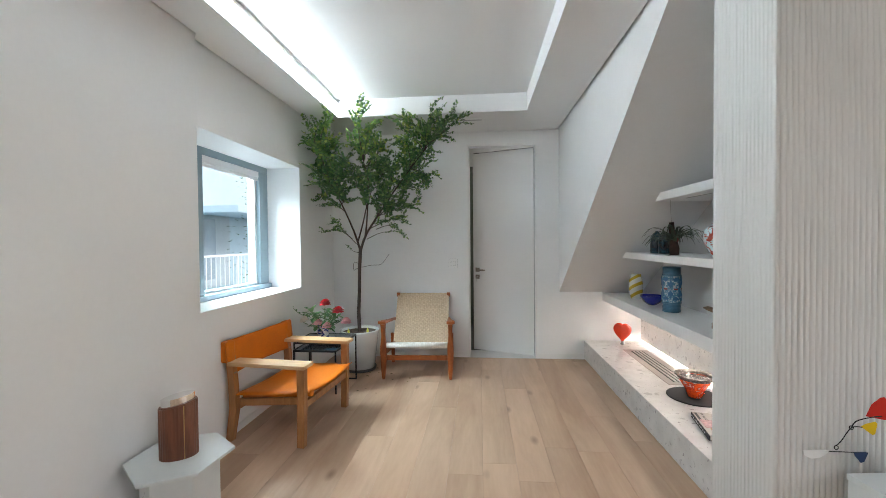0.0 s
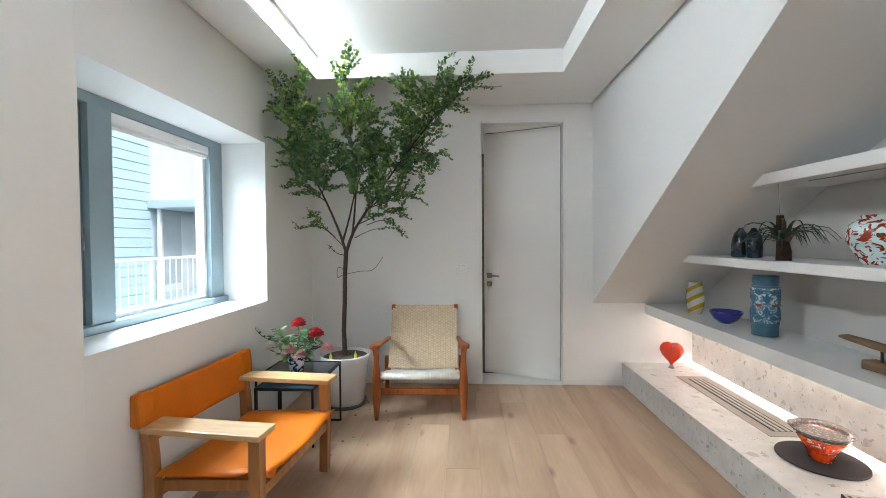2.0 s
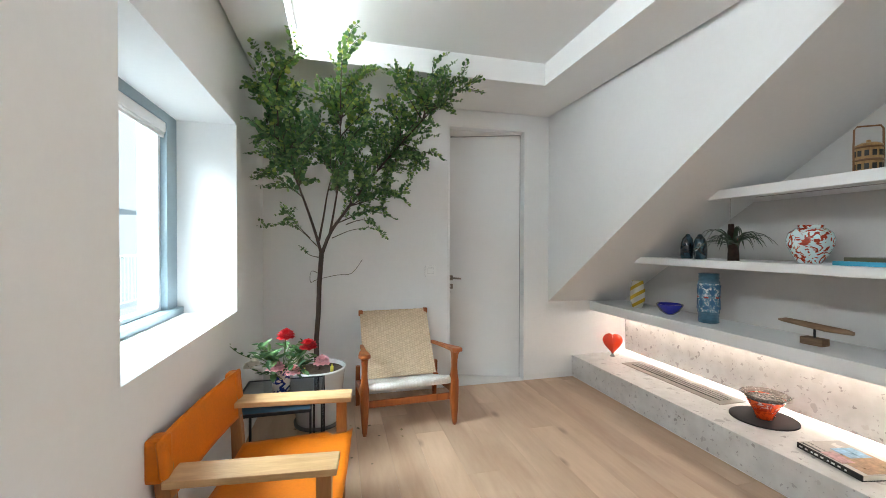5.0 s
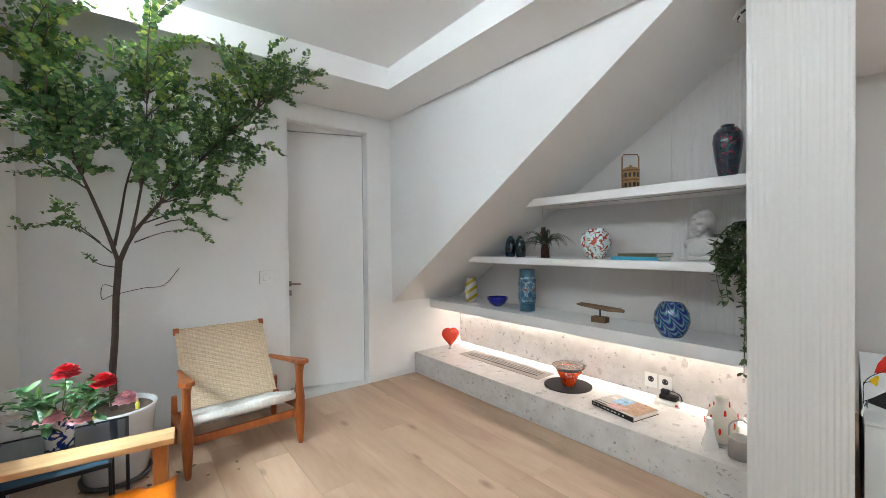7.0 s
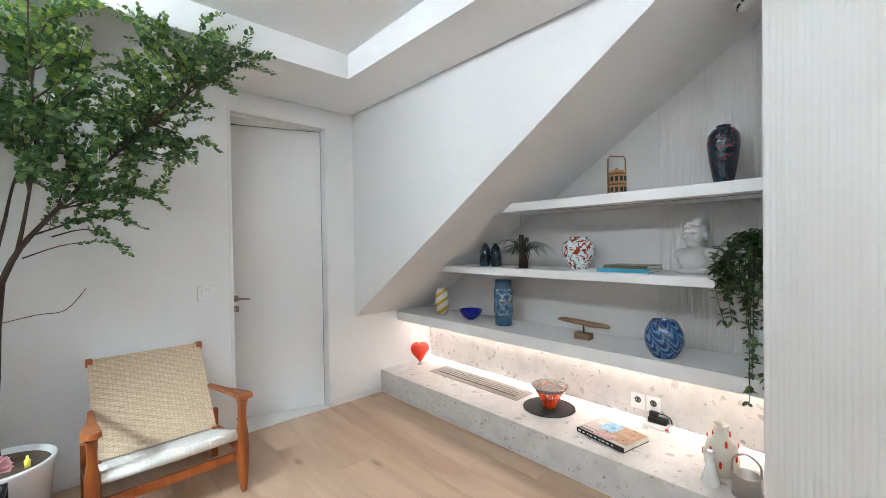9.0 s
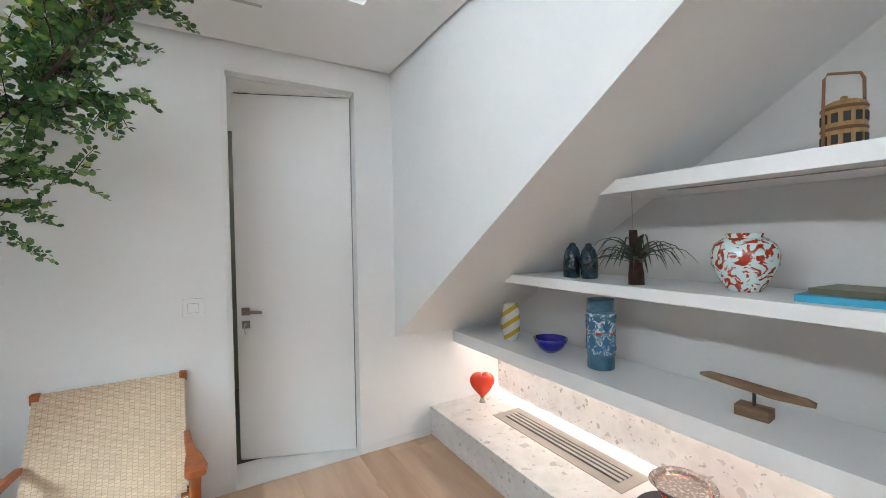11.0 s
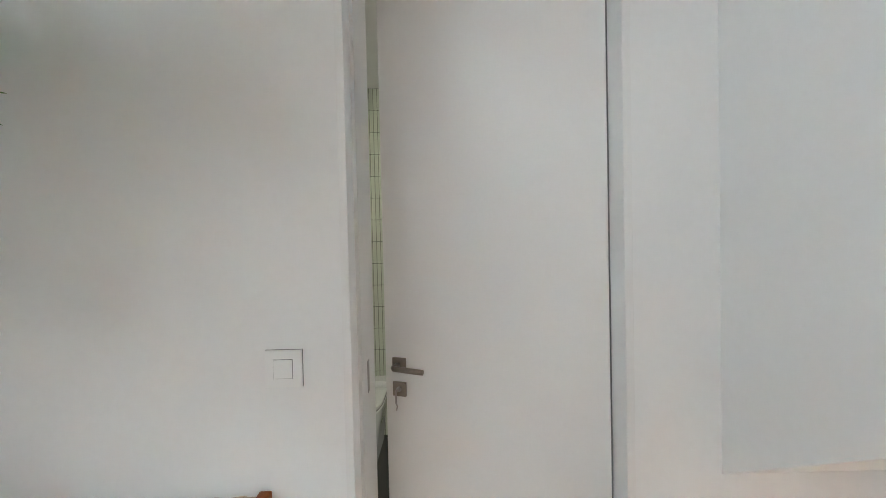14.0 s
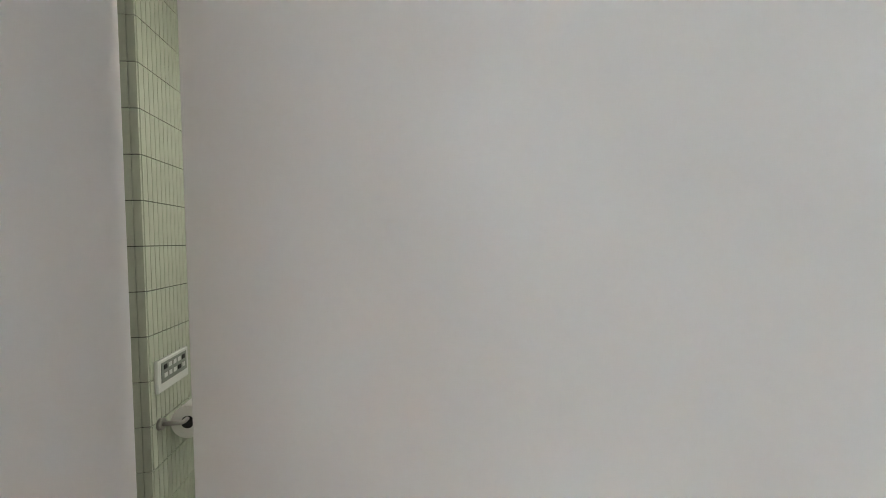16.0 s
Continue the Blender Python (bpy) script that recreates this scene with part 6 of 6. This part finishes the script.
part("wire", rod([(-0.115, 0.100, 0.068), (-0.225, 0.100, 0.068)], 0.0014, 5), BLKM, mob)
for x, y, z in ((-0.155, 0.108, 0.140), (-0.20, 0.104, 0.079)):
    ring = [(x + 0.006 * math.cos(a * 0.7), y, z + 0.006 * math.sin(a * 0.7)) for a in range(10)]
    part("ring", rod(ring, 0.0013, 5), BLKM, mob)


def plate(pts, material, m, label):
    """A thin painted sheet, drawn in its own y and z."""
    o = part("plate", prism(pts, -0.001, 0.001, "x", 0.0), material, mob, label)
    o.matrix_local = m


plate([(0.0, 0.0), (-0.012, 0.040), (-0.030, 0.066), (-0.038, 0.070), (-0.044, 0.062), (-0.048, 0.012), (-0.040, 0.004)], MR, pose(-0.14, 0.080, 0.188, 0, 0, 32), "red painted plate")
plate([(0.0, 0.0), (-0.010, 0.012), (-0.030, 0.026), (-0.034, 0.020), (-0.030, -0.012), (-0.024, -0.016)], MY, pose(-0.14, 0.095, 0.150, 0, 0, 40), "yellow painted plate")
plate([(-0.040, 0.001), (-0.036, -0.014), (-0.015, -0.024), (0.012, -0.018), (0.030, -0.004), (0.034, 0.003), (0.0, 0.004)], MN, pose(-0.258, 0.100, 0.068, 0, 0, -90), "white painted plate")
plate([(-0.020, 0.002), (-0.016, -0.010), (0.0, -0.030), (0.010, -0.026), (0.020, 0.0), (0.014, 0.004)], MB, pose(-0.135, 0.100, 0.067, 0, 0, -90), "dark blue painted plate")
plate([(0.0, 0.012), (-0.010, 0.032), (-0.026, 0.036), (-0.044, 0.030), (-0.052, 0.016), (-0.052, -0.115), (-0.047, -0.120), (-0.035, -0.105), (-0.015, -0.05)], MB, pose(0.006, -0.002, 0.205, 0, 0, 0), "dark blue painted plate")

# ---- floor planks ----
rnd = random.Random(3)
PW = 0.2
x = 0.31
row = 0
while x < 5.38:
    x1 = x + PW
    ymax = BY - 0.0025
    y = -2.6 + rnd.uniform(-1.7, -0.1)
    while y < ymax:
        ln = rnd.choice((1.4, 1.75, 2.1))
        y0, y1 = max(y, -2.6), min(y + ln, ymax)
        if y1 - y0 > 0.05:
            w, d = x1 - x - 0.0009, y1 - y0 - 0.0009
            o = part("plank", box(-w / 2, -d / 2, -0.014, w / 2, d / 2, 0.0, 0.0008), OAK, floor)
            o.location = (x + PW / 2, (y0 + y1) / 2, rnd.uniform(-0.0004, 0.0))
        y += ln
    x = x1

# ---- bathroom tiles ----
TW, TH = 0.0285, 0.155
tile = bpy.data.meshes.new("tile")
bm = box(-TW / 2 + 0.0015, -0.008, 0.0015, TW / 2 - 0.0015, 0.0, TH - 0.0015, 0.0015)
bm.to_mesh(tile)
bm.free()
tile.materials.append(TILE)
bn, bw = bpy.data.objects["wall_bath_north"], bpy.data.objects["wall_bath_west"]
for c in range(17):
    for r in range(16):
        o = new("tile", tile)
        o.parent = bn
        o.location = (BX + 0.014 + TW * (c + 0.5), BYN, 0.02 + r * TH)
for c in range(14):
    for r in range(16):
        o = new("tile", tile)
        o.parent = bw
        o.matrix_local = pose(BX, 7.0 + TW * (c + 0.5) - 0.002, 0.02 + r * TH, 0, 0, 90)
for c in range(5):
    for r in range(16):
        o = new("tile", tile)
        o.parent = bw
        o.matrix_local = pose(BX - TW / 2 + 0.006 - c * TW, 7.0, 0.02 + r * TH)
